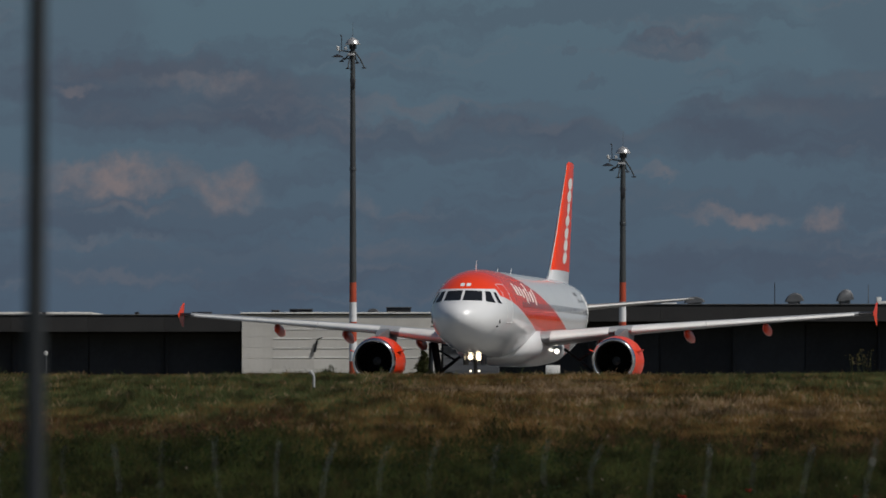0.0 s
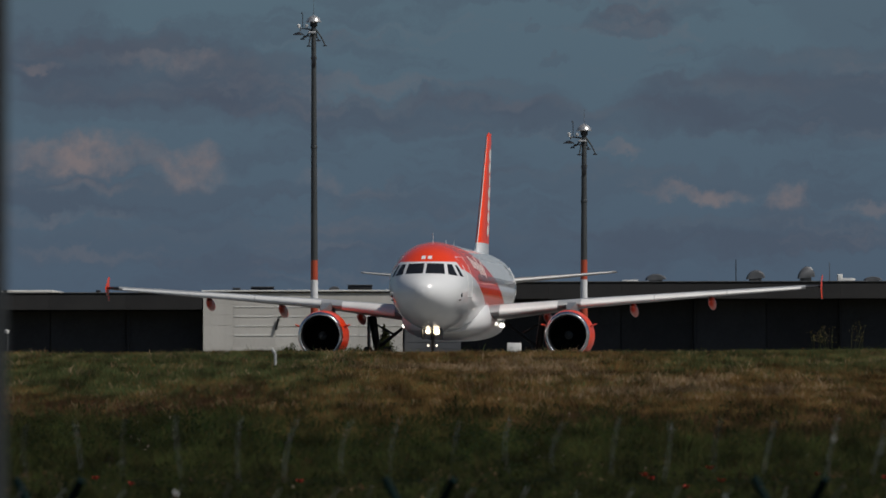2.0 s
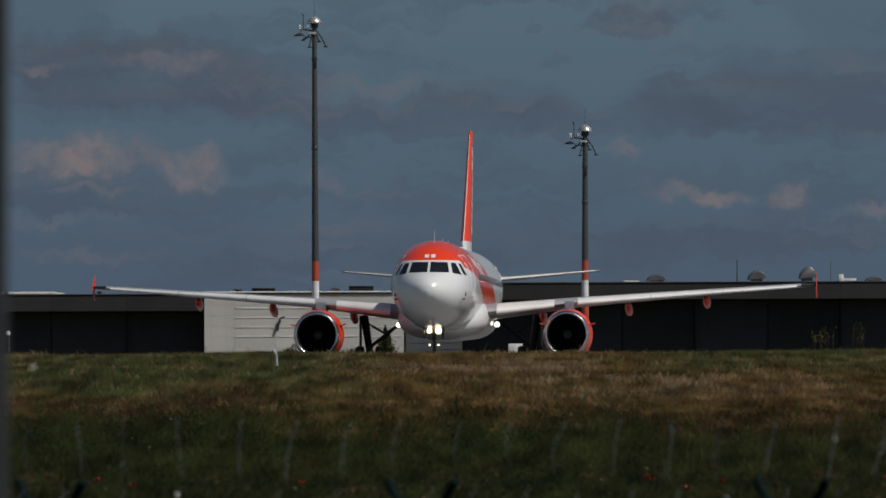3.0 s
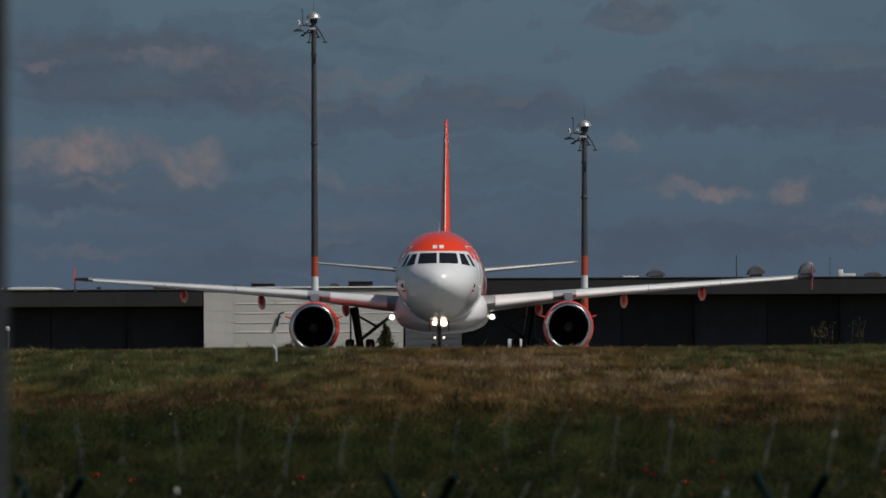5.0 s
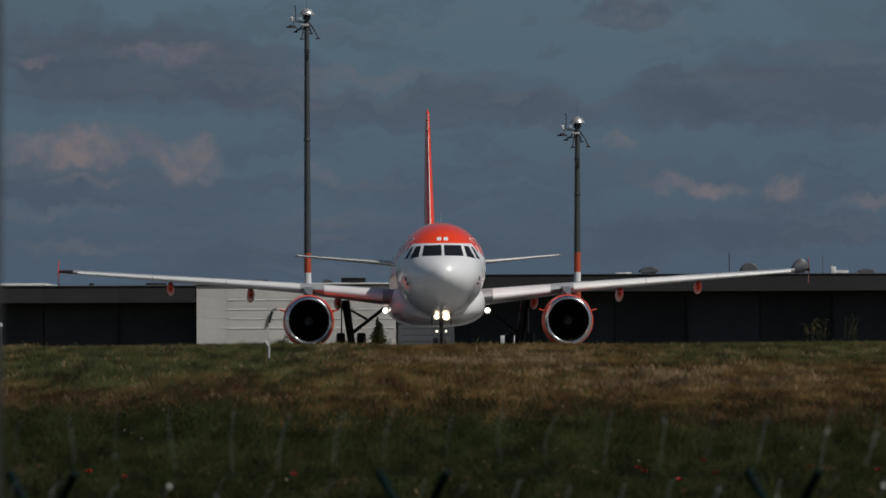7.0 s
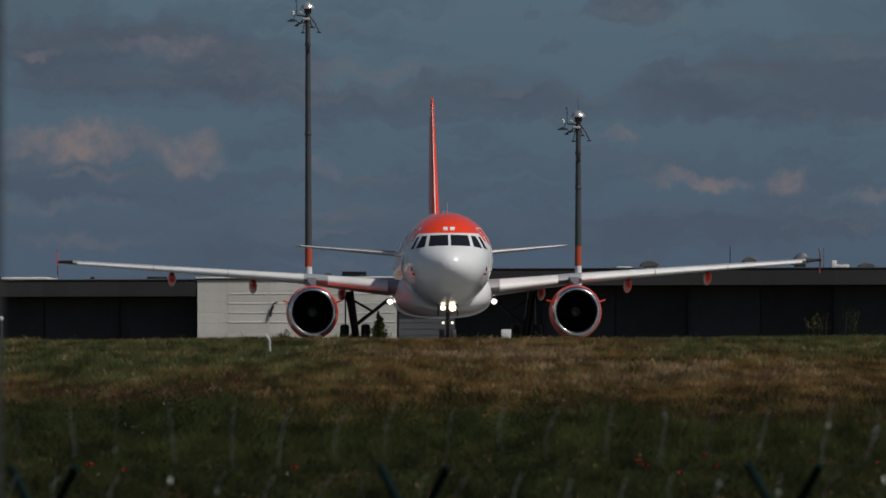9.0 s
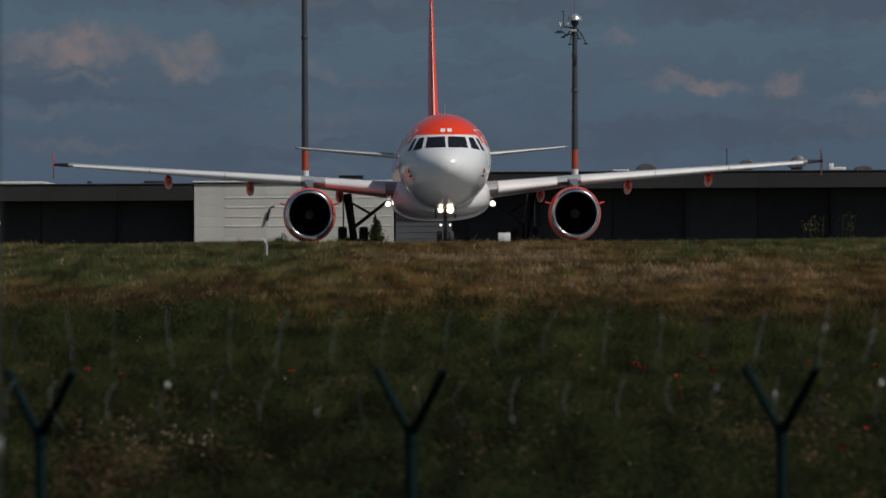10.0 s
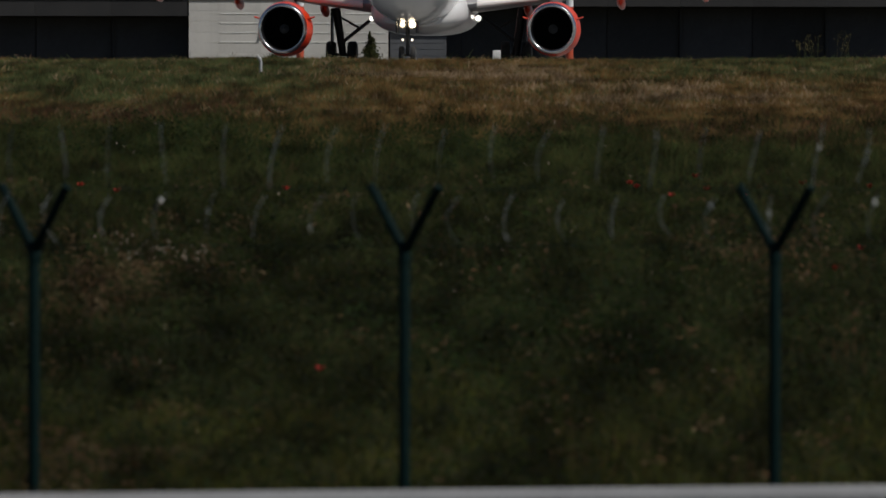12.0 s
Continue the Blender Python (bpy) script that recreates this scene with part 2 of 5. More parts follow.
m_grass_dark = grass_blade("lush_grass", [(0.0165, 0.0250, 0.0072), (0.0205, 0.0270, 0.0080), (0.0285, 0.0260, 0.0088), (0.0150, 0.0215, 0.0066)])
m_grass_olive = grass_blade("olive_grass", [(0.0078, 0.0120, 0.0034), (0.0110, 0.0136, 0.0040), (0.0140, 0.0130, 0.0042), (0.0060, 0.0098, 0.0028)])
m_grass_verge = grass_blade("verge_grass", [(0.022, 0.029, 0.0060), (0.029, 0.031, 0.0068), (0.033, 0.028, 0.0074), (0.018, 0.025, 0.0056)])
m_grass_brown = grass_blade("brown_stalks", [(0.032, 0.019, 0.009), (0.042, 0.028, 0.013), (0.026, 0.018, 0.008)])


def meadow_floor():
    """Matted turf: darker on the lower bank, dry thatch towards the crest."""
    m, tree, b = material("meadow_floor")
    co = node(tree, "ShaderNodeTexCoord")
    sep = node(tree, "ShaderNodeSeparateXYZ")
    tree.links.new(co.outputs["Object"], sep.inputs[0])
    wide = node(tree, "ShaderNodeMapping")
    wide.inputs["Scale"].default_value = (0.5, 0.07, 0.5)
    tree.links.new(co.outputs["Object"], wide.inputs[0])
    big, small = node(tree, "ShaderNodeTexNoise"), node(tree, "ShaderNodeTexNoise")
    big.inputs["Scale"].default_value, big.inputs["Detail"].default_value = 1.0, 6
    small.inputs["Scale"].default_value, small.inputs["Detail"].default_value = 9.0, 4
    tree.links.new(wide.outputs[0], big.inputs[0])
    tree.links.new(co.outputs["Object"], small.inputs[0])
    swing = node(tree, "ShaderNodeMath", operation="MULTIPLY")
    swing.inputs[1].default_value = 60
    tree.links.new(big.outputs[0], swing.inputs[0])
    along = node(tree, "ShaderNodeMath", operation="ADD")
    tree.links.new(sep.outputs["Y"], along.inputs[0])
    tree.links.new(swing.outputs[0], along.inputs[1])
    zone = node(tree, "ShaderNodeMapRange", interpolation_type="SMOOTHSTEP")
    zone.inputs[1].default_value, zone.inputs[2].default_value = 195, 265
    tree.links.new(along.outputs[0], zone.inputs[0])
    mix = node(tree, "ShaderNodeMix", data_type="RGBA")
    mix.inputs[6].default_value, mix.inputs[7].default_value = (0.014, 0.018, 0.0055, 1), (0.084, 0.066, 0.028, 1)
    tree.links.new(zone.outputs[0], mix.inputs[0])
    tone = node(tree, "ShaderNodeMapRange")
    tone.inputs[3].default_value, tone.inputs[4].default_value = 0.6, 1.4
    tree.links.new(small.outputs[0], tone.inputs[0])
    hsv = node(tree, "ShaderNodeHueSaturation")
    tree.links.new(mix.outputs[2], hsv.inputs["Color"])
    tree.links.new(tone.outputs[0], hsv.inputs["Value"])
    tree.links.new(hsv.outputs[0], b.inputs["Base Color"])
    b.inputs["Roughness"].default_value, b.inputs["Specular IOR Level"].default_value = 0.95, 0.05
    bp = node(tree, "ShaderNodeBump")
    bp.inputs["Strength"].default_value, bp.inputs["Distance"].default_value = 0.4, 0.05
    tree.links.new(small.outputs[0], bp.inputs["Height"])
    tree.links.new(bp.outputs[0], b.inputs["Normal"])
    return m


m_soil = meadow_floor()
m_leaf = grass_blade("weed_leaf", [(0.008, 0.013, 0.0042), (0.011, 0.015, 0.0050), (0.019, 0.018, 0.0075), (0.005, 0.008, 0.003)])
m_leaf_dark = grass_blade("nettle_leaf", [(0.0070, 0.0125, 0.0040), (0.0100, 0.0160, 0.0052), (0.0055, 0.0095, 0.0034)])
m_seed_white = surface("white_seed_fluff", (0.24, 0.20, 0.16), (0.16, 0.13, 0.10), 0.9, scale=3, fine=30, bump=0, gloss=0.1)
m_leaf_brown = grass_blade("withered_leaf", [(0.036, 0.021, 0.011), (0.046, 0.030, 0.016), (0.028, 0.018, 0.009), (0.062, 0.046, 0.027)])
m_door_grey = surface("grey_roller_door", (0.10, 0.107, 0.12), (0.08, 0.086, 0.097), 0.7, scale=0.8, fine=6, bump=0.05, gloss=0.2)


def sky_material():
    """Hazy blue with flat grey cloud banks and a few warm, sunlit cloud heads."""
    m, tree, b = material("cloudy_sky")
    tree.nodes.remove(b)
    out = tree.nodes["Material Output"]
    co = node(tree, "ShaderNodeTexCoord")
    sep = node(tree, "ShaderNodeSeparateXYZ")
    warp = node(tree, "ShaderNodeTexNoise")
    warp.inputs["Scale"].default_value, warp.inputs["Detail"].default_value, warp.inputs["Roughness"].default_value = 0.06, 10, 0.62
    tree.links.new(co.outputs["Object"], warp.inputs[0])
    off = node(tree, "ShaderNodeVectorMath", operation="SUBTRACT")
    off.inputs[1].default_value = (0.5, 0.5, 0.5)
    tree.links.new(warp.outputs["Color"], off.inputs[0])
    sc = node(tree, "ShaderNodeVectorMath", operation="SCALE")
    sc.inputs["Scale"].default_value = 24.0
    tree.links.new(off.outputs[0], sc.inputs[0])
    place = node(tree, "ShaderNodeVectorMath", operation="ADD")
    tree.links.new(co.outputs["Object"], place.inputs[0])
    tree.links.new(sc.outputs[0], place.inputs[1])
    tree.links.new(co.outputs["Object"], sep.inputs[0])
    grad = node(tree, "ShaderNodeMapRange")
    grad.inputs[1].default_value, grad.inputs[2].default_value = 15, 125
    tree.links.new(sep.outputs["Z"], grad.inputs[0])
    base = node(tree, "ShaderNodeMix", data_type="RGBA")
    base.inputs[6].default_value, base.inputs[7].default_value = (0.060, 0.087, 0.125, 1), (0.077, 0.120, 0.153, 1)
    tree.links.new(grad.outputs[0], base.inputs[0])
    colour = base.outputs[2]
    # centre x, centre z, half width, half height, strength
    # first two entries darken the upper corners, standing in for lens falloff
    BANKS_AND_FALLOFF = [(-150, 120, 42, 28, 0.5), (150, 122, 42, 22, 0.45), (-104, 95, 50, 14, 1.0), (-66, 92, 30, 11, 0.8), (-100, 84, 58, 7, 0.6), (-132, 99, 34, 9, 0.6), (-6, 80, 60, 8, 0.8), (16, 86, 30, 7, 0.5), (60, 79, 46, 7, 0.6), (112, 84, 58, 12, 0.9), (130, 95, 40, 11, 0.7), (62, 112, 17, 5.5, 0.9), (37, 99, 6, 2.5, 0.5), (30, 110, 4, 2, 0.5), (-105, 53, 62, 6, 0.6), (60, 58, 70, 6, 0.4), (-20, 36, 170, 9, 0.4), (100, 40, 60, 7, 0.4)]
    HEADS = [(-123, 67, 27, 8.5, 0.95), (-86, 63, 17, 8, 0.75), (-118, 56, 14, 3, 0.3), (-95, 99, 22, 3.5, 0.3), (-86, 101, 9, 3, 0.45), (-137, 97, 11, 2.5, 0.4), (86, 53.5, 21, 4, 0.75), (115, 52, 8, 6, 0.8), (58, 68, 10, 2.5, 0.4), (-43, 57, 9, 5, 0.35), (-128, 46, 28, 3, 0.25), (20, 84, 20, 3, 0.15), (145, 49, 12, 3, 0.4), (140, 96, 14, 3, 0.2)]

    def blot(spec, tint, previous, core=0.45, edge=1.15, mottle=None):
        x, z, rx, rz, k = spec
        mp = node(tree, "ShaderNodeVectorMath", operation="SUBTRACT")
        mp.inputs[1].default_value = (x, 0, z)
        tree.links.new(place.outputs[0], mp.inputs[0])
        dv = node(tree, "ShaderNodeVectorMath", operation="MULTIPLY")
        dv.inputs[1].default_value = (1 / rx, 0, 1 / rz)
        tree.links.new(mp.outputs[0], dv.inputs[0])
        ln = node(tree, "ShaderNodeVectorMath", operation="LENGTH")
        tree.links.new(dv.outputs[0], ln.inputs[0])
        rg = node(tree, "ShaderNodeMapRange", interpolation_type="SMOOTHSTEP")
        rg.inputs[1].default_value, rg.inputs[2].default_value = core, edge
        rg.inputs[3].default_value, rg.inputs[4].default_value = k, 0
        tree.links.new(ln.outputs["Value"], rg.inputs[0])
        weight = rg.outputs[0]
        if mottle:
            times = node(tree, "ShaderNodeMath", operation="MULTIPLY")
            tree.links.new(weight, times.inputs[0])
            tree.links.new(mottle, times.inputs[1])
            weight = times.outputs[0]
        mx = node(tree, "ShaderNodeMix", data_type="RGBA")
        tree.links.new(weight, mx.inputs[0])
        tree.links.new(previous, mx.inputs[6])
        mx.inputs[7].default_value = (*tint, 1)
        return mx.outputs[2]

    lump = node(tree, "ShaderNodeTexNoise")
    lump.inputs["Scale"].default_value, lump.inputs["Detail"].default_value, lump.inputs["Roughness"].default_value = 0.11, 6, 0.6
    tree.links.new(co.outputs["Object"], lump.inputs[0])
    lumps = node(tree, "ShaderNodeMapRange")
    lumps.inputs[1].default_value, lumps.inputs[2].default_value, lumps.inputs[3].default_value, lumps.inputs[4].default_value = 0.34, 0.62, 0.25, 1.05
    tree.links.new(lump.outputs[0], lumps.inputs[0])
    for spec in BANKS_AND_FALLOFF:
        x, z, rx, rz, k = spec
        colour = blot((x, z, rx, rz, k * 0.50), (0.056, 0.069, 0.098), colour, 0.72, 1.08)
        colour = blot((x - rx * 0.1, z + rz * 0.55, rx * 0.75, rz * 0.45, k * 0.32), (0.108, 0.110, 0.126), colour, 0.2, 1.1, lumps.outputs[0])
    # thin, drawn-out veil over everything
    flat = node(tree, "ShaderNodeMapping")
    flat.inputs["Scale"].default_value = (0.010, 0.02, 0.070)
    tree.links.new(place.outputs[0], flat.inputs[0])
    for tint, low, high, k, shift in (((0.052, 0.062, 0.090), 0.48, 0.60, 0.28, 0.0), ((0.125, 0.122, 0.138), 0.54, 0.70, 0.34, 31.0)):
        veil = node(tree, "ShaderNodeTexNoise")
        veil.inputs["Scale"].default_value, veil.inputs["Detail"].default_value, veil.inputs["Roughness"].default_value = 1.0, 9, 0.6
        flat_shift = node(tree, "ShaderNodeVectorMath", operation="ADD")
        flat_shift.inputs[1].default_value = (shift, shift, 0)
        tree.links.new(flat.outputs[0], flat_shift.inputs[0])
        tree.links.new(flat_shift.outputs[0], veil.inputs[0])
        vr = node(tree, "ShaderNodeMapRange", interpolation_type="SMOOTHSTEP")
        vr.inputs[1].default_value, vr.inputs[2].default_value, vr.inputs[4].default_value = low, high, k
        tree.links.new(veil.outputs[0], vr.inputs[0])
        vm = node(tree, "ShaderNodeMix", data_type="RGBA")
        tree.links.new(vr.outputs[0], vm.inputs[0])
        tree.links.new(colour, vm.inputs[6])
        vm.inputs[7].default_value = (*tint, 1)
        colour = vm.outputs[2]
    for spec in HEADS:
        colour = blot((*spec[:4], spec[4] * 0.95), (0.160, 0.138, 0.144), colour, 0.3, 1.1, lumps.outputs[0])
    em = node(tree, "ShaderNodeEmission")
    em.inputs[1].default_value = 1.48
    tree.links.new(colour, em.inputs[0])
    tree.links.new(em.outputs[0], out.inputs[0])
    return m


m_sky = sky_material()


# ---- building blocks ----
def mesh_from(name, bm, mat, smooth=True, angle=40):
    me = bpy.data.meshes.new(name)
    bm.normal_update()
    bm.to_mesh(me)
    bm.free()
    me.materials.append(mat)
    if smooth:
        for p in me.polygons:
            p.use_smooth = True
        me.set_sharp_from_angle(angle=radians(angle))
    return me


def part(name, bm, mat, parent, label="", smooth=True, angle=40):
    ob = new(name, mesh_from(name, bm, mat, smooth, angle))
    ob.parent = parent
    if label:
        tagged(ob, label)
    return ob


def thing(name, label, category, group="", kind=""):
    ob = new(name)
    ob.empty_display_size = 0.3
    return tagged(ob, label, category, group, kind)


def box(bm, lo, hi, bevel=0.0):
    c = [(a + b) / 2 for a, b in zip(lo, hi)]
    s = [abs(b - a) for a, b in zip(lo, hi)]
    made = bmesh.ops.create_cube(bm, size=1, matrix=Matrix.Translation(c) @ Matrix.Diagonal((*s, 1)))
    if bevel:
        edges = {e for v in made["verts"] for e in v.link_edges}
        bmesh.ops.bevel(bm, geom=list(edges), offset=bevel, segments=2, affect="EDGES", profile=0.5)
    return bm


def boxed(lo, hi, bevel=0.0):
    return box(bmesh.new(), lo, hi, bevel)


def loft(rings, close_start=True, close_end=True, bm=None):
    """Rings of equal length, joined one to the next."""
    bm = bm or bmesh.new()
    rows = [[bm.verts.new(p) for p in ring] for ring in rings]
    n = len(rows[0])
    for a, b in zip(rows, rows[1:]):
        for i in range(n):
            bm.faces.new((a[i], a[(i + 1) % n], b[(i + 1) % n], b[i]))
    if close_start:
        bm.faces.new(rows[0][::-1])
    if close_end:
        bm.faces.new(rows[-1])
    bmesh.ops.recalc_face_normals(bm, faces=bm.faces)
    return bm


def lathe(profile, segments=32, axis="z", at=(0, 0, 0), squash=(1, 1), closed=False):
    """A profile of (along, radius) turned round an axis."""
    rings = []
    for along, r in profile:
        ring = []
        for i in range(segments):
            a = 2 * math.pi * i / segments
            u, v = math.cos(a) * r * squash[0], math.sin(a) * r * squash[1]
            p = (u, along, v) if axis == "y" else (u, v, along) if axis == "z" else (along, u, v)
            ring.append(Vector(p) + Vector(at))
        rings.append(ring)
    return loft(rings, not closed, not closed)


def rod(a, b, r, r2=None, segments=10, bm=None):
    """A round bar from a to b."""
    a, b = Vector(a), Vector(b)
    r2 = r if r2 is None else r2
    q = (b - a).to_track_quat("Z", "Y")
    rings = []
    for p, rad in ((a, r), (b, r2)):
        rings.append([p + q @ Vector((math.cos(2 * math.pi * i / segments) * rad, math.sin(2 * math.pi * i / segments) * rad, 0)) for i in range(segments)])
    return loft(rings, bm=bm)


def interp(table, x):
    for a, b in zip(table, table[1:]):
        if x <= b[0]:
            k = 0 if b[0] == a[0] else (x - a[0]) / (b[0] - a[0])
            return [p + (q - p) * k for p, q in zip(a[1:], b[1:])]
    return list(table[-1][1:])


# ---- the place: ground, sky, halls ----
PROFILE = [(-400, -2.0), (-30, -1.6), (5, -1.5), (30, -2.6), (60, -3.5), (88, -3.5), (108, -2.82), (150, -1.95), (200, -1.15), (245, -0.35), (280, 0.15), (300, 0.18), (330, 0.09), (400, 0.08), (436, 0.14), (447.6, 0.0), (500, -0.686), (540, -0.75), (4800, -0.75)]


def ground_z(x, y):
    z = interp(PROFILE, y)[0]
    if 60 < y < 300:
        z += 0.10 * (noise.noise(Vector((x * 0.15, y * 0.06, 3.0))))
    return z


def ground():
    ys = [-400, -200, -100, -60] + list(range(-30, 340, 4)) + [350, 380, 400, 420, 436, 447.6, 470, 500, 540, 600, 800, 1200, 2000, 3200, 4800]
    xs = [-3000, -1200, -500, -200, -100, -60] + list(range(-40, 41, 2)) + [60, 100, 200, 500, 1200, 3000]
    bm = bmesh.new()
    grid = [[bm.verts.new((x, y, ground_z(x, y))) for x in xs] for y in ys]
    for j in range(len(ys) - 1):
        for i in range(len(xs) - 1):
            bm.faces.new((grid[j][i], grid[j][i + 1], grid[j + 1][i + 1], grid[j + 1][i]))
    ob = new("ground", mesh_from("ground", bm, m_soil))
    tagged(ob, "rough meadow bank rising to a level airfield", "ground", kind="structure")
    strip = [400, 420, 436, 447.6, 460, 480, 500, 540, 640]
    bm = loft([[(-600, y, ground_z(0, y) - 0.3), (600, y, ground_z(0, y) - 0.3), (600, y, ground_z(0, y) + 0.004), (-600, y, ground_z(0, y) + 0.004)] for y in strip])
    road = new("road", mesh_from("road", bm, m_asphalt, False))
    tagged(road, "pale concrete taxiway beyond the meadow crest", "taxiway", kind="structure")


def sky_backdrop():
    bm = bmesh.new()
    cols = []
    for i in range(41):
        a = radians(-40 + i * 2)
        x, y = 3500 * math.sin(a), 3500 * math.cos(a)
        cols.append([bm.verts.new((x, y - 3500, z)) for z in (-40, 260, 700)])
    for a, b in zip(cols, cols[1:]):
        for j in range(2):
            bm.faces.new((a[j], a[j + 1], b[j + 1], b[j]))
    ob = new("backdrop", mesh_from("backdrop", bm, m_sky))
    ob.location = (0, 3500, 0)
    return tagged(ob, "blue-grey sky with flat cloud banks and pinkish cloud heads", "sky", kind="structure")


def row_of(parent, name, mesh, places):
    for p in places:
        ob = new(name, mesh)
        ob.parent = parent
        ob.location = p


def halls():
    Y = 720.0
    # dark hall beside the pale one: fascia above a recessed, unlit front
    for name, x0, x1, top, low, label in (("dark_hall", -75.0, -16.72, 4.52, 3.33, "long dark low hangar with a deep grey fascia"),
                                          ("dark_hangar", -2.82, 78.0, 5.22, 4.02, "long dark low hangar with grey fascia and roof vents")):
        hall = thing(name, label, "building")
        part("wall", boxed((x0 + 0.2, Y + 2.3, -0.85), (x1 - 0.2, Y + 40, top - 0.25)), m_hall_dark, hall, "unlit black front", False)
        part("roof", boxed((x0, Y + 0.4, top - 0.25), (x1, Y + 40.5, top - 0.06)), m_concrete, hall, "flat felt roof", False)
        n = int((x1 - x0) // 5.0)
        w = (x1 - x0) / n
        me = mesh_from("fascia_panel", boxed((-w / 2 + 0.004, -0.15, low), (w / 2 - 0.004, 0.25, top - 0.05), 0.006), m_parapet, False)
        row_of(hall, "fascia_panel", me, [(x0 + (i + 0.5) * w, Y + 0.1, 0) for i in range(n)])
        part("coping", boxed((x0 - 0.05, Y - 0.12, top - 0.046), (x1 + 0.05, Y + 0.5, top + 0.02), 0.015), m_vent, hall, "thin zinc coping", False)
        part("soffit", boxed((x0 + 0.1, Y + 0.36, low + 0.1), (x1 - 0.1, Y + 2.29, low + 0.25)), m_parapet, hall, "", False)
        me = mesh_from("front_panel", boxed((-w / 2 + 0.06, -0.06, -0.75), (w / 2 - 0.06, 0.02, low - 0.1), 0.015), m_hall_dark, False)
        row_of(hall, "front_panel", me, [(x0 + (i + 0.5) * w, Y + 2.27, 0) for i in range(n)])
        me = mesh_from("column", boxed((-0.09, -0.09, -0.8), (0.09, 0.09, low + 0.12), 0.02), m_hall_dark, False)
        row_of(hall, "column", me, [(x0 + i * w + 0.1, Y + 1.9, 0) for i in range(0, n + 1, 2)])
        if name == "dark_hangar":
            door = part("roller_door", boxed((x0 + 0.1, Y + 1.0, -0.8), (1.2, Y + 1.1, 2.35), 0.02), m_door_grey, hall, "grey roller door", False)
            me = mesh_from("door_slat", boxed((x0 + 0.15, -0.02, 0.02), (1.15, 0.0, 0.42), 0.008), m_door_grey, False)
            row_of(door, "door_slat", me, [(0, Y + 0.998, -0.75 + i * 0.44) for i in range(7)])
    # the pale hall
    x0, x1, top = -16.70, -2.84, 4.66
    hall = thing("pale_hall", "pale grey panelled shed with white slatted shutters", "building")
    part("wall", boxed((x0 + 0.06, Y, -0.85), (x1, Y + 30, top - 0.18)), m_hall_white, hall, "", False)
    part("coping", boxed((x0 - 0.04, Y - 0.16, top - 0.10), (x1, Y + 0.3, top + 0.01), 0.02), m_slat_white, hall, "white metal coping", False)
    part("gutter", boxed((x0, Y - 0.12, top - 0.175), (x1, Y - 0.01, top - 0.104)), m_dark, hall, "dark line under the coping", False)
    part("roof", boxed((x0, Y + 0.31, top - 0.17), (x1, Y + 30.3, top - 0.04)), m_concrete, hall, "", False)
    rows = 6
    h = (top - 0.22) / rows
    cols = [x0 + 0.06, x0 + 2.15, x0 + 5.05, x0 + 7.9, x0 + 10.8, x1 - 0.02]
    for a, b in zip(cols, cols[1:]):
        me = mesh_from("panel", boxed((a + 0.006, -0.02, 0.004), (b - 0.006, 0.0, h - 0.006), 0.004), m_hall_white, False)
        row_of(hall, "panel", me, [(0, Y - 0.002, i * h) for i in range(-1, rows)])
    for a, b in zip(cols[1:], cols[2:]):
        me = mesh_from("slat", boxed((a + 0.1, -0.05, -0.035), (b - 0.1, -0.021, 0.035), 0.008), m_slat_white, False)
        row_of(hall, "slat", me, [(0, Y, z) for z in (1.53, 2.18, 2.84, 3.5)])
    # wall lamp bracket, with its shadow built as a slanted dark bar
    lamp = thing("lamp_bracket_shadow", "small wall lamp bracket with a slanted bar for its shadow", "lamp")
    lamp.location = (-11.5, Y - 0.15, 2.5)
    part("arm", rod((0.1, 0.1, 0.30), (0.42, -0.05, 0.40), 0.04), m_dark, lamp)
    # dark rod in place of the bracket's cast shadow
    part("head", rod((0.08, 0.0, 0.18), (-0.10, -0.02, -0.60), 0.07, 0.09), m_dark, lamp)
    # pale shed end, far off behind the dark hall
    far = thing("white_shed", "distant white shed roof above a dark hall", "building")
    part("wall", boxed((-46, 790, -0.85), (-29.8, 812, 4.2)), m_hall_white, far, "", False)
    part("roof", boxed((-46.3, 789.6, 4.2), (-29.6, 812.4, 5.12), 0.1), m_hall_white, far, "white roof edge", False)


def cowl(x, z0, w, h, y, lean):
    """A hooded roof ventilator on a short neck."""
    v = thing("roof_vent", "hooded zinc ventilator cowl on a flat roof", "vent", "roof vents")
    v.location = (x, y, z0)
    part("neck", lathe([(-0.02, w * 0.34), (h * 0.45, w * 0.34)], 16), m_vent, v)
    outline = [(-w * 0.5, h * 0.18)] + [(-math.cos(math.pi * i / 12) * w * 0.5 * (1 - 0.12 * math.sin(math.pi * i / 12)), h * 0.34 + math.sin(math.pi * i / 12) * h * 0.66) for i in range(13)] + [(w * 0.5, h * 0.3)]
    rings = []
    for y, k in ((-0.46, 0.86), (-0.4, 0.97), (-0.2, 1.0), (0.3, 1.0), (0.46, 0.86)):
        rings.append([(a * k + lean * b, y * w, h * 0.2 + (b - h * 0.2) * k) for a, b in outline])
    part("hood", loft(rings), m_vent, v, "rounded zinc hood")
    return v


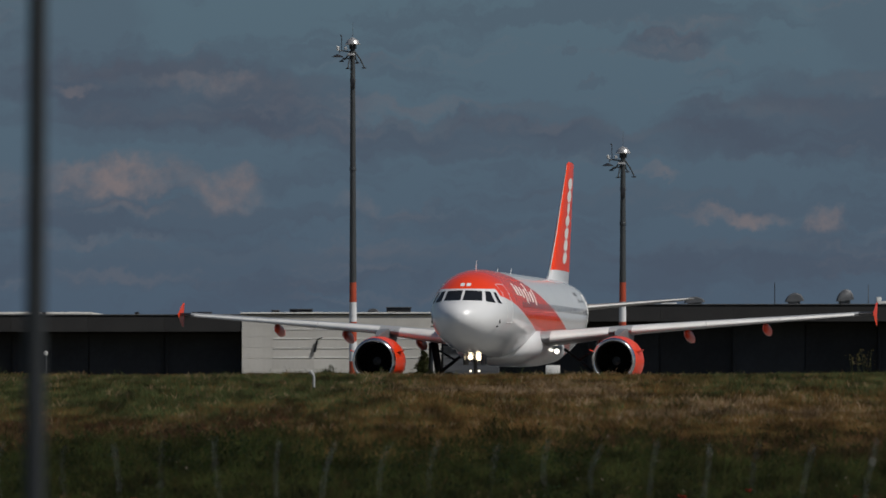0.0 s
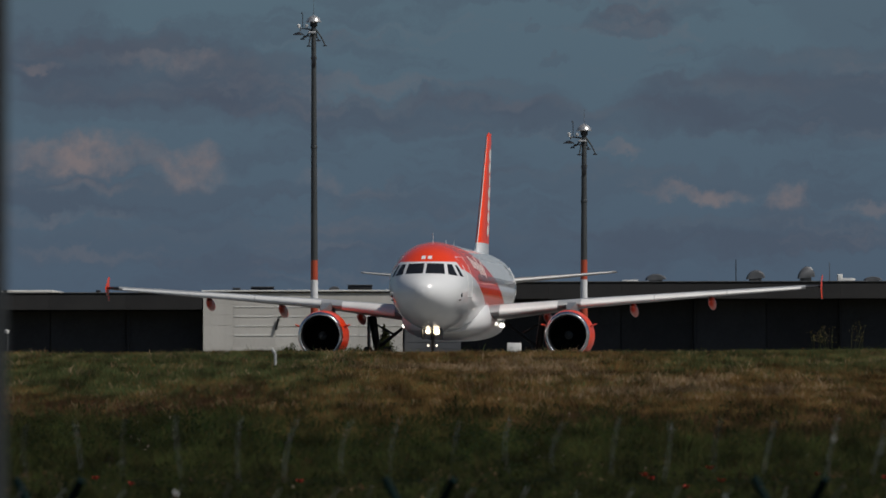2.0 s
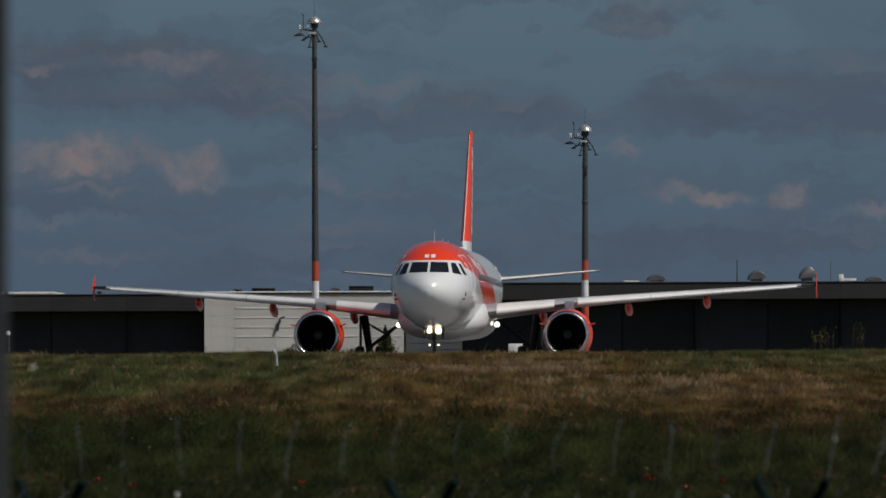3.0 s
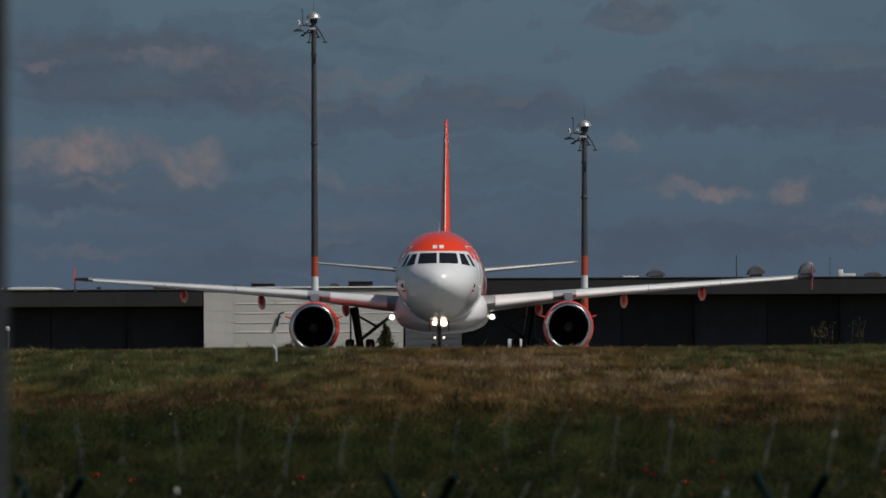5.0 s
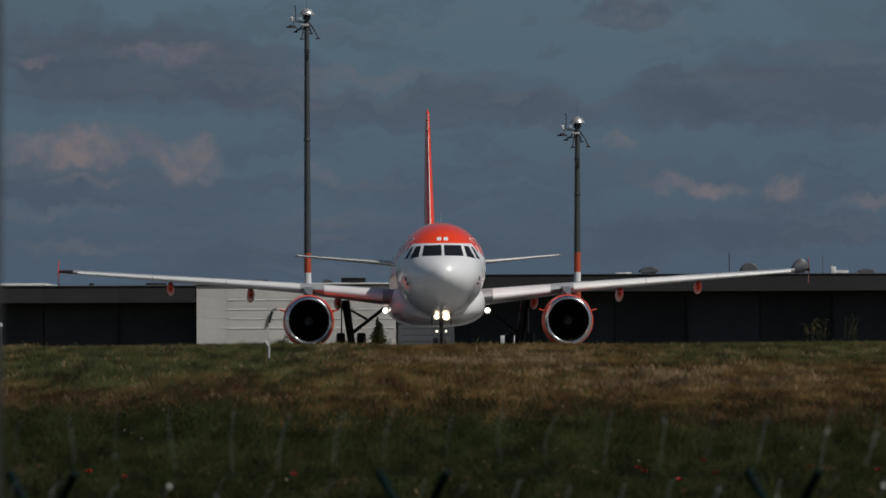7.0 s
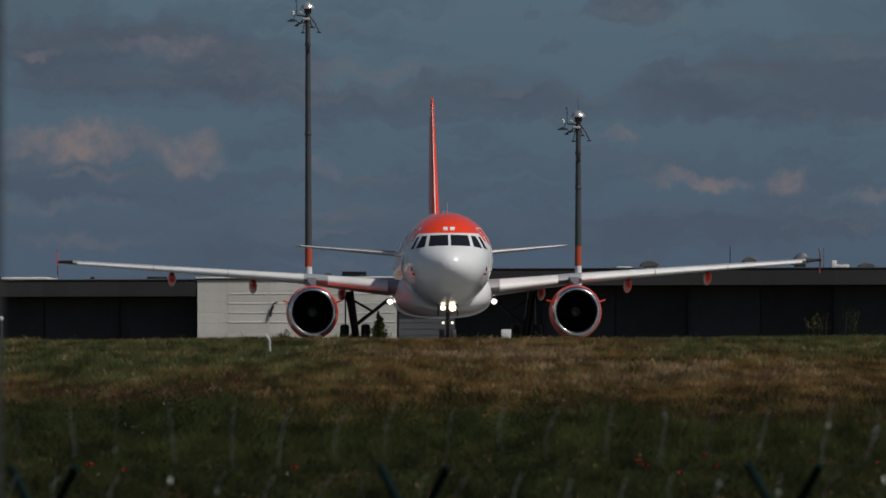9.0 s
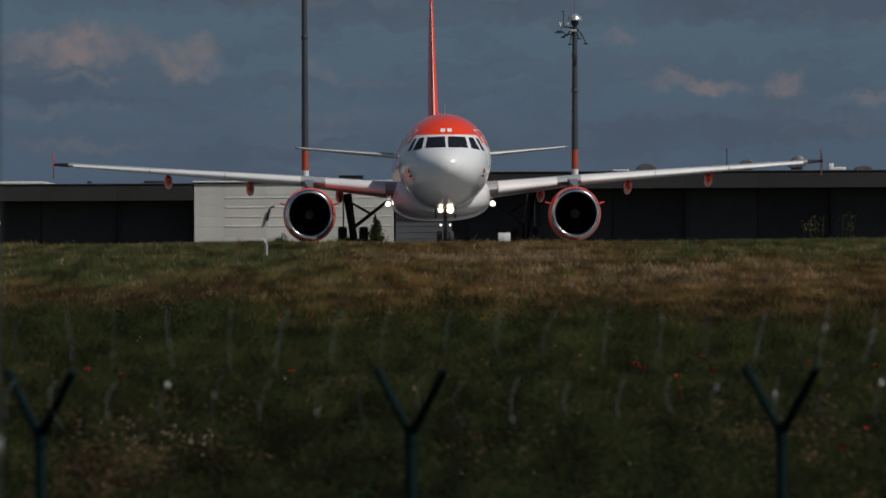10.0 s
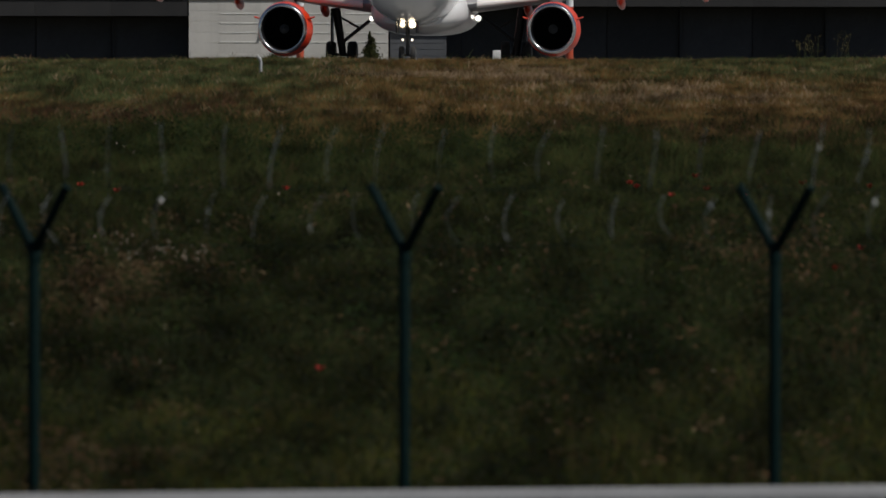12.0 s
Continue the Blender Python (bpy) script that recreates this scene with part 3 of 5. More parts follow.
def roof_things():
    cowl(14.8, 5.22, 1.45, 0.55, 724, 0.0)
    cowl(21.7, 5.22, 1.3, 0.80, 723, 0.1)
    cowl(25.2, 5.22, 1.2, 1.05, 723, 0.12)
    cowl(30.0, 5.22, 1.3, 0.35, 726, 0.0)
    cowl(-7.6, 4.62, 0.8, 0.35, 726, 0.0)
    aerial = thing("roof_aerial", "thin dark aerial rod on a hangar roof", "aerial")
    part("rod", rod((20.38, 724, 5.1), (20.38, 724, 6.75), 0.035, 0.03), m_dark, aerial)
    aerial = thing("roof_aerial", "thin grey aerial rod on a hangar roof", "aerial")
    part("rod", rod((26.9, 724, 5.1), (26.9, 724, 6.6), 0.03, 0.02), m_steel, aerial)
    for x, w, h, mat, label in ((13.0, 1.1, 0.12, m_slat_white, "low white roof box on a hangar"), (27.6, 0.35, 0.5, m_slat_white, "small white roof unit on a hangar"), (28.2, 0.9, 0.22, m_slat_white, "flat white roof unit on a hangar")):
        unit = thing("roof_unit", label, "roof unit")
        part("case", boxed((x - w / 2, 723, 5.21), (x + w / 2, 723.8, 5.22 + h), 0.03), mat, unit)
    for x, w, h in ((-12.6, 1.6, 0.2), (-5.8, 1.7, 0.32), (-14.4, 0.5, 0.12)):
        unit = thing("roof_unit", "low dark skylight box on the pale shed", "skylight")
        part("case", boxed((x - w / 2, 724, 4.6), (x + w / 2, 725, 4.68 + h), 0.05), m_dark, unit)
        part("lid", boxed((x - w / 2 - 0.06, 723.94, 4.684 + h), (x + w / 2 + 0.06, 725.06, 4.74 + h), 0.02), m_vent, unit)
    for x, w in ((-24.0, 0.3), (-30.5, 0.25), (-19.5, 1.4)):
        unit = thing("roof_unit", "small dark box on a dark hall roof", "roof unit")
        part("case", boxed((x - w / 2, 723, 4.45), (x + w / 2, 723.6, 4.52 + 0.2), 0.03), m_dark, unit)


# ---- masts with lamps and a dome ----
def mast(x, top, lean):
    m = thing("light_mast", "tall grey apron mast with red-white bands and domed head", "mast", "apron masts")
    m.matrix_basis = pose(x, 560, 0, 0, lean, 0)
    r0, r1 = 0.215, 0.125
    rad = lambda z: r0 + (r1 - r0) * z / top
    step = 1.06
    for i in range(5):
        part("band", lathe([(i * step - (0.85 if i == 0 else 0), rad(i * step)), ((i + 1) * step, rad((i + 1) * step))], 20), m_red_band if i % 2 == 0 else m_white_band, m, "red band" if i % 2 == 0 else "white band")
    zs = [5 * step, 5 * step + (top - 1.0 - 5 * step) * 0.5, top - 2.3, top - 0.55]
    for a, b in zip(zs, zs[1:]):
        part("tube", lathe([(a, rad(a)), (b, rad(b) * 0.97)], 20), m_mast, m)
        part("collar", lathe([(b - 0.09, rad(b) + 0.012), (b - 0.07, rad(b) + 0.022), (b + 0.06, rad(b) + 0.022), (b + 0.08, rad(b) + 0.012)], 20), m_mast, m)
    part("service_hatch", boxed((-0.1, -rad(top - 2) - 0.1, top - 2.75), (0.1, -rad(top - 2) + 0.03, top - 2.2), 0.02), m_dark, m, "dark junction box")
    part("neck", lathe([(top - 0.6, 0.2), (top - 0.2, 0.2)], 16), m_dark, m)
    part("dome", lathe([(top - 0.37, 0.02), (top - 0.375, 0.41), (top - 0.345, 0.42), (top - 0.33, 0.385), (top - 0.22, 0.35), (top - 0.11, 0.265), (top - 0.04, 0.14), (top, 0.04)], 28), m_dome, m, "shiny steel dome")
    part("whip_aerial", rod((0, 0, top - 0.01), (0, 0, top + 0.85), 0.013, 0.008), m_steel, m)
    for s, dx, dz, deep in ((-1, 0.26, -1.62, -0.3), (1, 0.60, -1.58, 0.2), (-1, 0.62, -1.22, 0.4), (1, 0.24, -1.30, 0.5)):
        p0, p1, p2 = Vector((s * 0.08, 0, top - 0.72)), Vector((s * dx * 0.65, deep * 0.6, top - 1.15)), Vector((s * dx, deep, top + dz))
        bm = rod(p0, p1, 0.045, 0.04)
        rod(p1, p2, 0.04, 0.03, bm=bm)
        arm = part("arm", bm, m_mast, m)
        part("foot_lamp", lathe([(0.0, 0.05), (-0.05, 0.13), (-0.08, 0.13), (-0.09, 0.02)], 14, at=p2), m_dark, arm, "dark lamp cup")
    bm = rod((0.0, 0, top - 0.78), (-0.72, -0.1, top - 0.70), 0.045, 0.035)
    rod((-0.72, -0.1, top - 0.70), (-0.72, -0.1, top - 0.86), 0.03, bm=bm)
    rod((-0.05, 0.1, top - 1.12), (-0.55, 0.0, top - 1.12), 0.035, bm=bm)
    part("crossarm", bm, m_steel, m)
    part("floodlight", lathe([(-0.02, 0.03), (-0.06, 0.14), (-0.15, 0.30), (-0.18, 0.30), (-0.185, 0.02)], 18, at=(-0.82, -0.1, top - 0.88)), m_dark, m, "dark bell-shaped floodlight")
    cam_box = bmesh.new()
    box(cam_box, (-0.46, -0.35, top - 0.66), (-0.30, 0.1, top - 0.50), 0.03)
    box(cam_box, (-0.30, -0.3, top - 0.98), (0.12, 0.2, top - 0.86), 0.03)
    part("camera_housing", cam_box, m_grey, m, "grey surveillance camera housing")
    part("beacon", lathe([(top - 0.68, 0.07), (top - 0.5, 0.09), (top - 0.46, 0.03)], 12, at=(-0.8, 0.1, 0)), m_slat_white, m, "small white lamp")
    bm = rod((-0.6, 0, top - 0.7), (-0.6, 0, top + 0.05), 0.02)
    rod((-0.6, 0, top + 0.05), (-0.66, 0, top + 0.16), 0.035, bm=bm)
    part("sensor_rod", bm, m_dark, m)
    return m


# ---- fence, rail, post in the foreground ----
def fence_post(x):
    p = thing("fence_post", "dark green steel fence post with forked top arms", "fence post", "boundary fence posts")
    p.location = (x, 85.0, -3.2)
    part("post", lathe([(-0.7, 0.046), (1.97, 0.046), (1.99, 0.04)], 14), m_green, p)
    for s in (1, -1):
        part("arm", rod((0, 0, 1.93), (0.28 * s, -0.34 * s, 2.47), 0.040, 0.036), m_green, p)
    part("joint", lathe([(1.84, 0.053), (2.0, 0.055), (2.02, 0.04)], 14), m_green, p)
    return p


def razor_coil():
    """Two stacked coils of blade wire, one loop after another, with a few pale barbs coloured as sun glints."""
    rng = random.Random(5)
    barb = boxed((-0.009, -0.003, -0.024), (0.009, 0.003, 0.024), 0.002)
    barb = mesh_from("barb", barb, m_glint_barb, False)
    for z0, pitch, x0, size in ((-0.485, 0.44, -6.53, 0.235), (-0.975, 0.415, -6.34, 0.19)):
        c = thing("razor_wire", "coiled steel razor wire along a fence top", "razor wire", "razor wire coils")
        for k in range(31):
            rings = []
            steps = 22
            r = size * rng.uniform(0.85, 1.1)
            skew, bow = rng.uniform(-0.03, 0.06), rng.uniform(-0.02, 0.06) + (0.05 if size < 0.2 else 0.0)
            for i in range(steps + 1):
                a = 2 * math.pi * i / steps
                cx, cy, cz = skew * math.sin(a) - bow * math.cos(a) ** 2, math.cos(a) * r, math.sin(a) * r
                rings.append([(cx + math.sin(b) * 0.0026, cy + math.cos(b) * 0.002, cz + math.cos(b) * 0.002) for b in (0.6, 2.17, 3.74, 5.31)])
            loop = part("loop", loft(rings), m_wire, c, smooth=False)
            loop.location = (x0 + k * pitch + rng.uniform(-0.05, 0.05), 85.0, z0 + rng.uniform(-0.03, 0.03))
            for _ in range(2):
                a = rng.uniform(2.2, 4.0)
                if rng.random() < 0.24:
                    ob = new("barb", barb)
                    ob.parent = loop
                    ob.matrix_basis = pose(skew * math.sin(a) - bow * math.cos(a) ** 2, math.cos(a) * r, math.sin(a) * r, rng.uniform(-30, 30), rng.uniform(-40, 40), rng.uniform(-50, 50))


def strand_wires():
    """Straight green wires that carry the coils, from post to post."""
    for z, y, label in ((-0.75, 84.75, "thin green strand wire between fence arm tips"), (-1.22, 85.0, "thin green strand wire between fence post joints")):
        w = thing("strand_wire", label, "wire", "fence strand wires")
        xs = (-9.29, -6.26, -3.23, -0.2, 2.83, 5.86, 8.89)
        for p, q in zip(xs, xs[1:]):
            part("strand", rod((p, y, z), (q, y, z), 0.0035, segments=5), m_green, w)


def guard_rail():
    g = thing("guard_rail", "galvanised roadside guard rail on short posts", "guard rail")
    shape = [(0.0, 0.31), (-0.03, 0.27), (-0.08, 0.24), (-0.08, 0.20), (-0.02, 0.165), (-0.02, 0.145), (-0.08, 0.11), (-0.08, 0.07), (-0.03, 0.04), (0.0, 0.0)]
    ring = shape + [(a + 0.012, b) for a, b in shape[::-1]]
    part("beam", loft([[(x, 72 + a, -2.955 + b + 0.0108 * (x - 2.6)) for a, b in ring] for x in (-12, 12)]), m_rail, g)
    for i in range(-2, 4):
        x = 2.35 + i * 4.0 - 4.0
        part("post", boxed((x - 0.05, 72.02, -3.9), (x + 0.05, 72.14, -2.72), 0.01), m_rail, g)


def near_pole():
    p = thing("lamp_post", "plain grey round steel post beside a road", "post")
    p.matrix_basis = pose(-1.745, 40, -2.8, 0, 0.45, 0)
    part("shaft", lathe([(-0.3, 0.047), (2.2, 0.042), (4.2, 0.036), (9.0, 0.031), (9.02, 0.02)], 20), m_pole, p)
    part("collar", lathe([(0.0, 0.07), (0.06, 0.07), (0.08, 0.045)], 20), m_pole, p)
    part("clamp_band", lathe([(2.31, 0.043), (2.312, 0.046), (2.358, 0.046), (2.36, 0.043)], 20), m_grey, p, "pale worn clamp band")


def apron_lamp():
    l = thing("apron_lamp", "small white lamp on a thin post beside the taxiway", "lamp")
    l.location = (-25.2, 600, -0.75)
    part("post", rod((0.05, 0, 0.0), (0.05, 0, 2.2), 0.035), m_steel, l)
    part("head", lathe([(2.2, 0.03), (2.24, 0.13), (2.38, 0.14), (2.46, 0.05)], 14), m_slat_white, l, "white lamp head")


def marker_post():
    m = thing("marker_post", "short white bent marker post standing in the grass", "marker")
    m.location = (-4.29, 262, -0.17)
    bm = rod((0.05, 0, -0.1), (0.05, 0, 0.46), 0.035)
    rod((0.05, 0, 0.46), (-0.04, 0, 0.58), 0.045, 0.04, bm=bm)
    part("post", bm, m_grey, m)
    s = thing("airfield_sign", "small white taxiway sign box on the airfield", "sign")
    s.location = (4.0, 580, 0)
    part("case", boxed((-0.45, -0.1, 0.3), (0.35, 0.1, 0.85), 0.03), m_slat_white, s)
    part("leg", rod((-0.3, 0, -0.8), (-0.3, 0, 0.32), 0.03), m_steel, s)
    part("leg", rod((0.2, 0, -0.8), (0.2, 0, 0.32), 0.03), m_steel, s)


# ---- the airliner; y runs aft from the engine inlets, x to its port side ----
HULL = [(0, 0.03, 3.42, 3.36), (0.06, 0.28, 3.66, 3.14), (0.18, 0.48, 3.82, 2.98), (0.5, 0.82, 4.06, 2.70), (1.0, 1.14, 4.30, 2.42), (1.5, 1.37, 4.56, 2.24), (2.0, 1.54, 4.90, 2.11), (2.5, 1.67, 5.20, 2.01), (3.0, 1.77, 5.43, 1.93), (4.0, 1.90, 5.67, 1.82), (5.0, 1.955, 5.76, 1.75), (6.0, 1.975, 5.80, 1.70), (24.2, 1.975, 5.80, 1.70), (26.2, 1.96, 5.80, 1.85), (28.2, 1.82, 5.77, 2.35), (30.2, 1.50, 5.70, 3.05), (32.2, 1.08, 5.55, 3.72), (34.2, 0.62, 5.33, 4.30), (35.6, 0.28, 5.08, 4.65), (36.04, 0.1, 4.95, 4.80)]
NOSE = 10.2


def hull_ring(x, n=48):
    w, top, low = interp(HULL, x)
    c, h = (top + low) / 2, (top - low) / 2
    return [(w * math.sin(2 * math.pi * i / n), x - NOSE, c + h * math.cos(2 * math.pi * i / n)) for i in range(n)]


def hull_side(x, z):
    """Half width of the hull at x metres from the nose, z above ground."""
    w, top, low = interp(HULL, x)
    c, h = (top + low) / 2, (top - low) / 2
    return w * math.sqrt(max(0.0, 1 - ((z - c) / h) ** 2))


def hull_station(x, z):
    """Metres from the nose at which the nose skin reaches half width x at height z."""
    lo, hi = 0.0, 6.0
    for _ in range(30):
        mid = (lo + hi) / 2
        w, top, low = interp(HULL, mid)
        c, h = (top + low) / 2, (top - low) / 2
        if (x / w) ** 2 + ((z - c) / h) ** 2 > 1:
            lo = mid
        else:
            hi = mid
    return hi


def draped(corners, n=6, lift=0.012):
    """A pane laid on the nose skin: four corners (half width, height) as seen from ahead."""
    bm = bmesh.new()
    grid = []
    for j in range(n + 1):
        row = []
        for i in range(n + 1):
            u, v = i / n, j / n
            top = [a + (b - a) * u for a, b in zip(corners[0], corners[1])]
            low = [a + (b - a) * u for a, b in zip(corners[3], corners[2])]
            x, z = [a + (b - a) * v for a, b in zip(top, low)]
            y = hull_station(abs(x), z)
            nrm = Vector((x * 0.35, -0.8, 0.35)).normalized() * lift
            row.append(bm.verts.new(Vector((x, y - NOSE, z)) + nrm))
        grid.append(row)
    for j in range(n):
        for i in range(n):
            bm.faces.new((grid[j][i], grid[j][i + 1], grid[j + 1][i + 1], grid[j + 1][i]))
    made = bmesh.ops.extrude_face_region(bm, geom=bm.faces[:])
    for v in made["geom"]:
        if isinstance(v, bmesh.types.BMVert):
            v.co += Vector((-v.co.x * 0.02, 0.06, -0.02))
    bmesh.ops.recalc_face_normals(bm, faces=bm.faces)
    return bm


def foil(le, chord, thick, z, side, x, lo=0.0, hi=1.0, n=14, droop=0.0, under=None):
    """A wing section ring at span x: le is its leading edge behind the inlets."""
    pts = []
    def t(c):
        return 5 * thick * (0.2969 * math.sqrt(c) - 0.126 * c - 0.3516 * c * c + 0.2843 * c ** 3 - 0.1015 * c ** 4)
    cs = [lo + (hi - lo) * (1 - math.cos(math.pi * i / n)) / 2 for i in range(n + 1)]
    for c in cs:
        pts.append((side * x, le + c * chord, z + chord * (t(c) * 1.05 + 0.02 * (1 - (2 * c - 0.8) ** 2)) - droop * c))
    for c in cs[::-1][1:-1]:
        c = c if under is None else lo + (c - lo) * (under - lo) / (hi - lo)
        pts.append((side * x, le + c * chord, z - chord * t(c) * 0.85 - droop * c))
    return pts


# span, leading edge aft of the inlets, chord, thickness ratio, height of the leading edge
WING = [(1.5, 1.2, 6.6, 0.108, 2.52), (1.98, 1.5, 6.2, 0.108, 2.60), (6.4, 3.8, 3.95, 0.10, 3.11), (11.5, 6.5, 2.75, 0.098, 3.54), (16.3, 9.0, 1.65, 0.10, 3.93)]


def wing_at(s):
    return interp(WING, s)


def wing_ring(s, side, lo=0.0, hi=1.0):
    le, ch, th, z = wing_at(s)
    return foil(le, ch, th, z, side, s, lo, hi, droop=0.12 * (1 - s / 17) * ch / 6)


def canoe(at, length, w, h, pitch):
    rings = []
    for i in range(11):
        u = i / 10
        k = math.sin(math.pi * min(1, u * 0.92 + 0.08)) ** 0.4 if 0 < u < 1 else 0.08
        cy, cz = u * length, -u * length * math.sin(pitch)
        rings.append([(at[0] + w * k * math.cos(2 * math.pi * j / 14), at[1] + cy, at[2] + cz + h * k * math.sin(2 * math.pi * j / 14)) for j in range(14)])
    return loft(rings)


def tyre(r, w):
    pr = [(-w * 0.42, r * 0.55), (-w * 0.5, r * 0.62), (-w * 0.5, r * 0.86), (-w * 0.38, r * 0.97), (-w * 0.15, r), (w * 0.15, r), (w * 0.38, r * 0.97), (w * 0.5, r * 0.86), (w * 0.5, r * 0.62), (w * 0.42, r * 0.55)]
    return lathe(pr, 28, axis="x")


def rim(r, w):
    return lathe([(-w * 0.36, 0.05), (-w * 0.40, r * 0.5), (-w * 0.44, r * 0.57), (w * 0.44, r * 0.57), (w * 0.40, r * 0.5), (w * 0.36, 0.05)], 20, axis="x")


WHEELS = []


def wheel(plane, x, y, r, w):
    t = part("wheel", tyre(r, w), m_rubber, plane, "black rubber tyre")
    t.location = (x, y, r)
    part("rim", rim(r, w), m_grey, t, "grey wheel rim")
    WHEELS.append((t, (x, y, r), r))


def airliner():
    a = thing("airliner", "white and orange twin-engine airliner taxiing with lights on", "airplane")
    xs = [0, 0.03, 0.06, 0.11, 0.18, 0.32, 0.5, 0.75, 1.0, 1.25, 1.5, 1.75, 2.0, 2.25, 2.5, 2.75, 3, 3.5, 4, 4.5, 5, 5.5, 6, 8, 10, 12, 14, 16, 18, 20, 22, 24.2, 25.2, 26.2, 27.2, 28.2, 29.2, 30.2, 31.2, 32.2, 33.2, 34.2, 35, 35.6, 36.04]
    hull = part("fuselage", loft([hull_ring(x) for x in xs]), m_hull, a, "glossy white hull with orange cap and band", angle=60)
    # belly fairing
    rings = []
    for x, w, top, low in ((10.1, 1.2, 2.6, 1.66), (10.7, 1.8, 3.1, 1.52), (11.5, 2.05, 3.4, 1.43), (12.5, 2.14, 3.4, 1.38), (14.5, 2.16, 3.3, 1.36), (17.5, 2.14, 3.2, 1.38), (19.5, 2.0, 3.0, 1.48), (21.1, 1.5, 2.6, 1.66)):
        c, h = (top + low) / 2, (top - low) / 2
        ring = []
        for i in range(32):
            u, v = math.sin(2 * math.pi * i / 32), math.cos(2 * math.pi * i / 32)
            ring.append((w * math.copysign(abs(u) ** 0.75, u), x - NOSE, c + h * math.copysign(abs(v) ** 0.8, v)))
        rings.append(ring)
    part("belly_fairing", loft(rings), m_white, a, angle=60)
    # flight deck windows
    for s in (-1, 1):
        for c in (((0.055, 4.73), (0.80, 4.71), (0.90, 4.24), (0.055, 4.25)), ((0.93, 4.70), (1.14, 4.68), (1.42, 4.15), (1.05, 4.22)), ((1.25, 4.67), (1.35, 4.64), (1.64, 4.12), (1.52, 4.15))):
            part("windscreen_pane", draped([(s * x, z) for x, z in c]), m_glass, hull)
    # cabin windows
    me = None
    for s in (-1, 1):
        for i in range(39):
            x = 7.2 + i * 0.533
            z = 4.18
            if me is None:
                bm = bmesh.new()
                bmesh.ops.create_circle(bm, cap_ends=True, segments=12, radius=1, matrix=Matrix.Rotation(math.pi / 2, 4, "Y") @ Matrix.Diagonal((0.17, 0.115, 1, 1)))
                made = bmesh.ops.extrude_face_region(bm, geom=bm.faces[:])
                for v in made["geom"]:
                    if isinstance(v, bmesh.types.BMVert):
                        v.co.x += 0.02
                bmesh.ops.recalc_face_normals(bm, faces=bm.faces)
                me = mesh_from("cabin_window", bm, m_window, False)
            ob = new("cabin_window", me)
            ob.parent = hull
            ob.matrix_basis = pose(s * (hull_side(x, z) - 0.008), x - NOSE, z, 0, -s * 11 if s > 0 else 11, 0)
    # doors: a thin raised outline on each side
    for s in (-1, 1):
        for x, z0, z1, w in ((3.75, 3.25, 5.05, 0.92), (28.4, 3.35, 5.05, 0.80)):
            bm = bmesh.new()
            path = [(x + u * w / 2, z0 + (z1 - z0) * v) for u, v in ((-1, 0), (-1, 0.25), (-1, 0.5), (-1, 0.75), (-1, 1), (0, 1.0), (1, 1), (1, 0.75), (1, 0.5), (1, 0.25), (1, 0), (0, 0), (-1, 0))]
            ring = [Vector((s * (hull_side(xx, zz) + 0.006), xx - NOSE, zz)) for xx, zz in path]
            for p, q in zip(ring, ring[1:]):
                rod(p, q, 0.018, segments=5, bm=bm)
            part("door_outline", bm, m_slat, hull, "pale door outline")
    # brand lettering reduced to plain white shapes
    for s in (-1, 1):
        for i in range(7):
            bm = bmesh.new()
            x = 6.4 + i * 0.82
            z1 = (5.15, 5.1, 5.05, 5.0, 5.3, 4.95, 5.1)[i] - 0.02 * i
            z0 = z1 - (0.55, 0.5, 0.5, 0.7, 0.85, 0.5, 0.75)[i]
            w = (0.5, 0.5, 0.42, 0.46, 0.34, 0.5, 0.34)[i]
            rows = []
            for j in range(5):
                zz = z0 + (z1 - z0) * j / 4
                rows.append([bm.verts.new((s * (hull_side(x, zz) + 0.008), x + u * w / 2 - NOSE + 0.12 * (zz - z0), zz)) for u in (-1, 1)])
            for p, q in zip(rows, rows[1:]):
                bm.faces.new((p[0], p[1], q[1], q[0]))
            part("lettering_shape", bm, m_slat_white, hull, "plain white shape")
    # tail marks as plain dark bars
    for s in (-1, 1):
        for x, z0, z1, w in ((25.6, 4.95, 5.12, 0.9), (26.2, 4.62, 4.78, 1.5)):
            bm = bmesh.new()
            rows = [[bm.verts.new((s * (hull_side(x + u * w / 2, zz) + 0.008), x + u * w / 2 - NOSE, zz)) for u in (-1, 1)] for zz in (z0, z1)]
            bm.faces.new((rows[0][0], rows[0][1], rows[1][1], rows[1][0]))
            part("tail_mark_bar", bm, m_pylon, hull, "plain dark bar")
    # fleet code as two plain bars under the cap's crown
    for x0 in (-0.24, 0.05):
        part("code_bar", draped([(x0, 5.08), (x0 + 0.19, 5.08), (x0 + 0.19, 4.93), (x0, 4.93)], 2, 0.012), m_slat_white, hull, "plain white bar")
    # aerials on the crown
    for x, h in ((5.2, 0.42), (11.5, 0.22), (15.5, 0.28)):
        bm = loft([[(u * 0.02, x - NOSE + v * 0.16, 5.78) for u, v in ((0, -1), (1, 0), (0, 1), (-1, 0))], [(u * 0.008, x - NOSE + 0.16 + v * 0.07, 5.8 + h) for u, v in ((0, -1), (1, 0), (0, 1), (-1, 0))]])
        part("blade_aerial", bm, m_white, hull)
    for s in (-1, 1):
        part("pitot_probe", rod((s * 1.5, 2.0 - NOSE, 3.05), (s * 1.56, 1.8 - NOSE, 3.05), 0.035), m_dark, hull)
        part("static_vane", boxed((s * 1.60 - 0.03, 2.25 - NOSE, 3.2), (s * 1.60 + 0.03, 2.32 - NOSE, 3.38), 0.01), m_dark, hull)
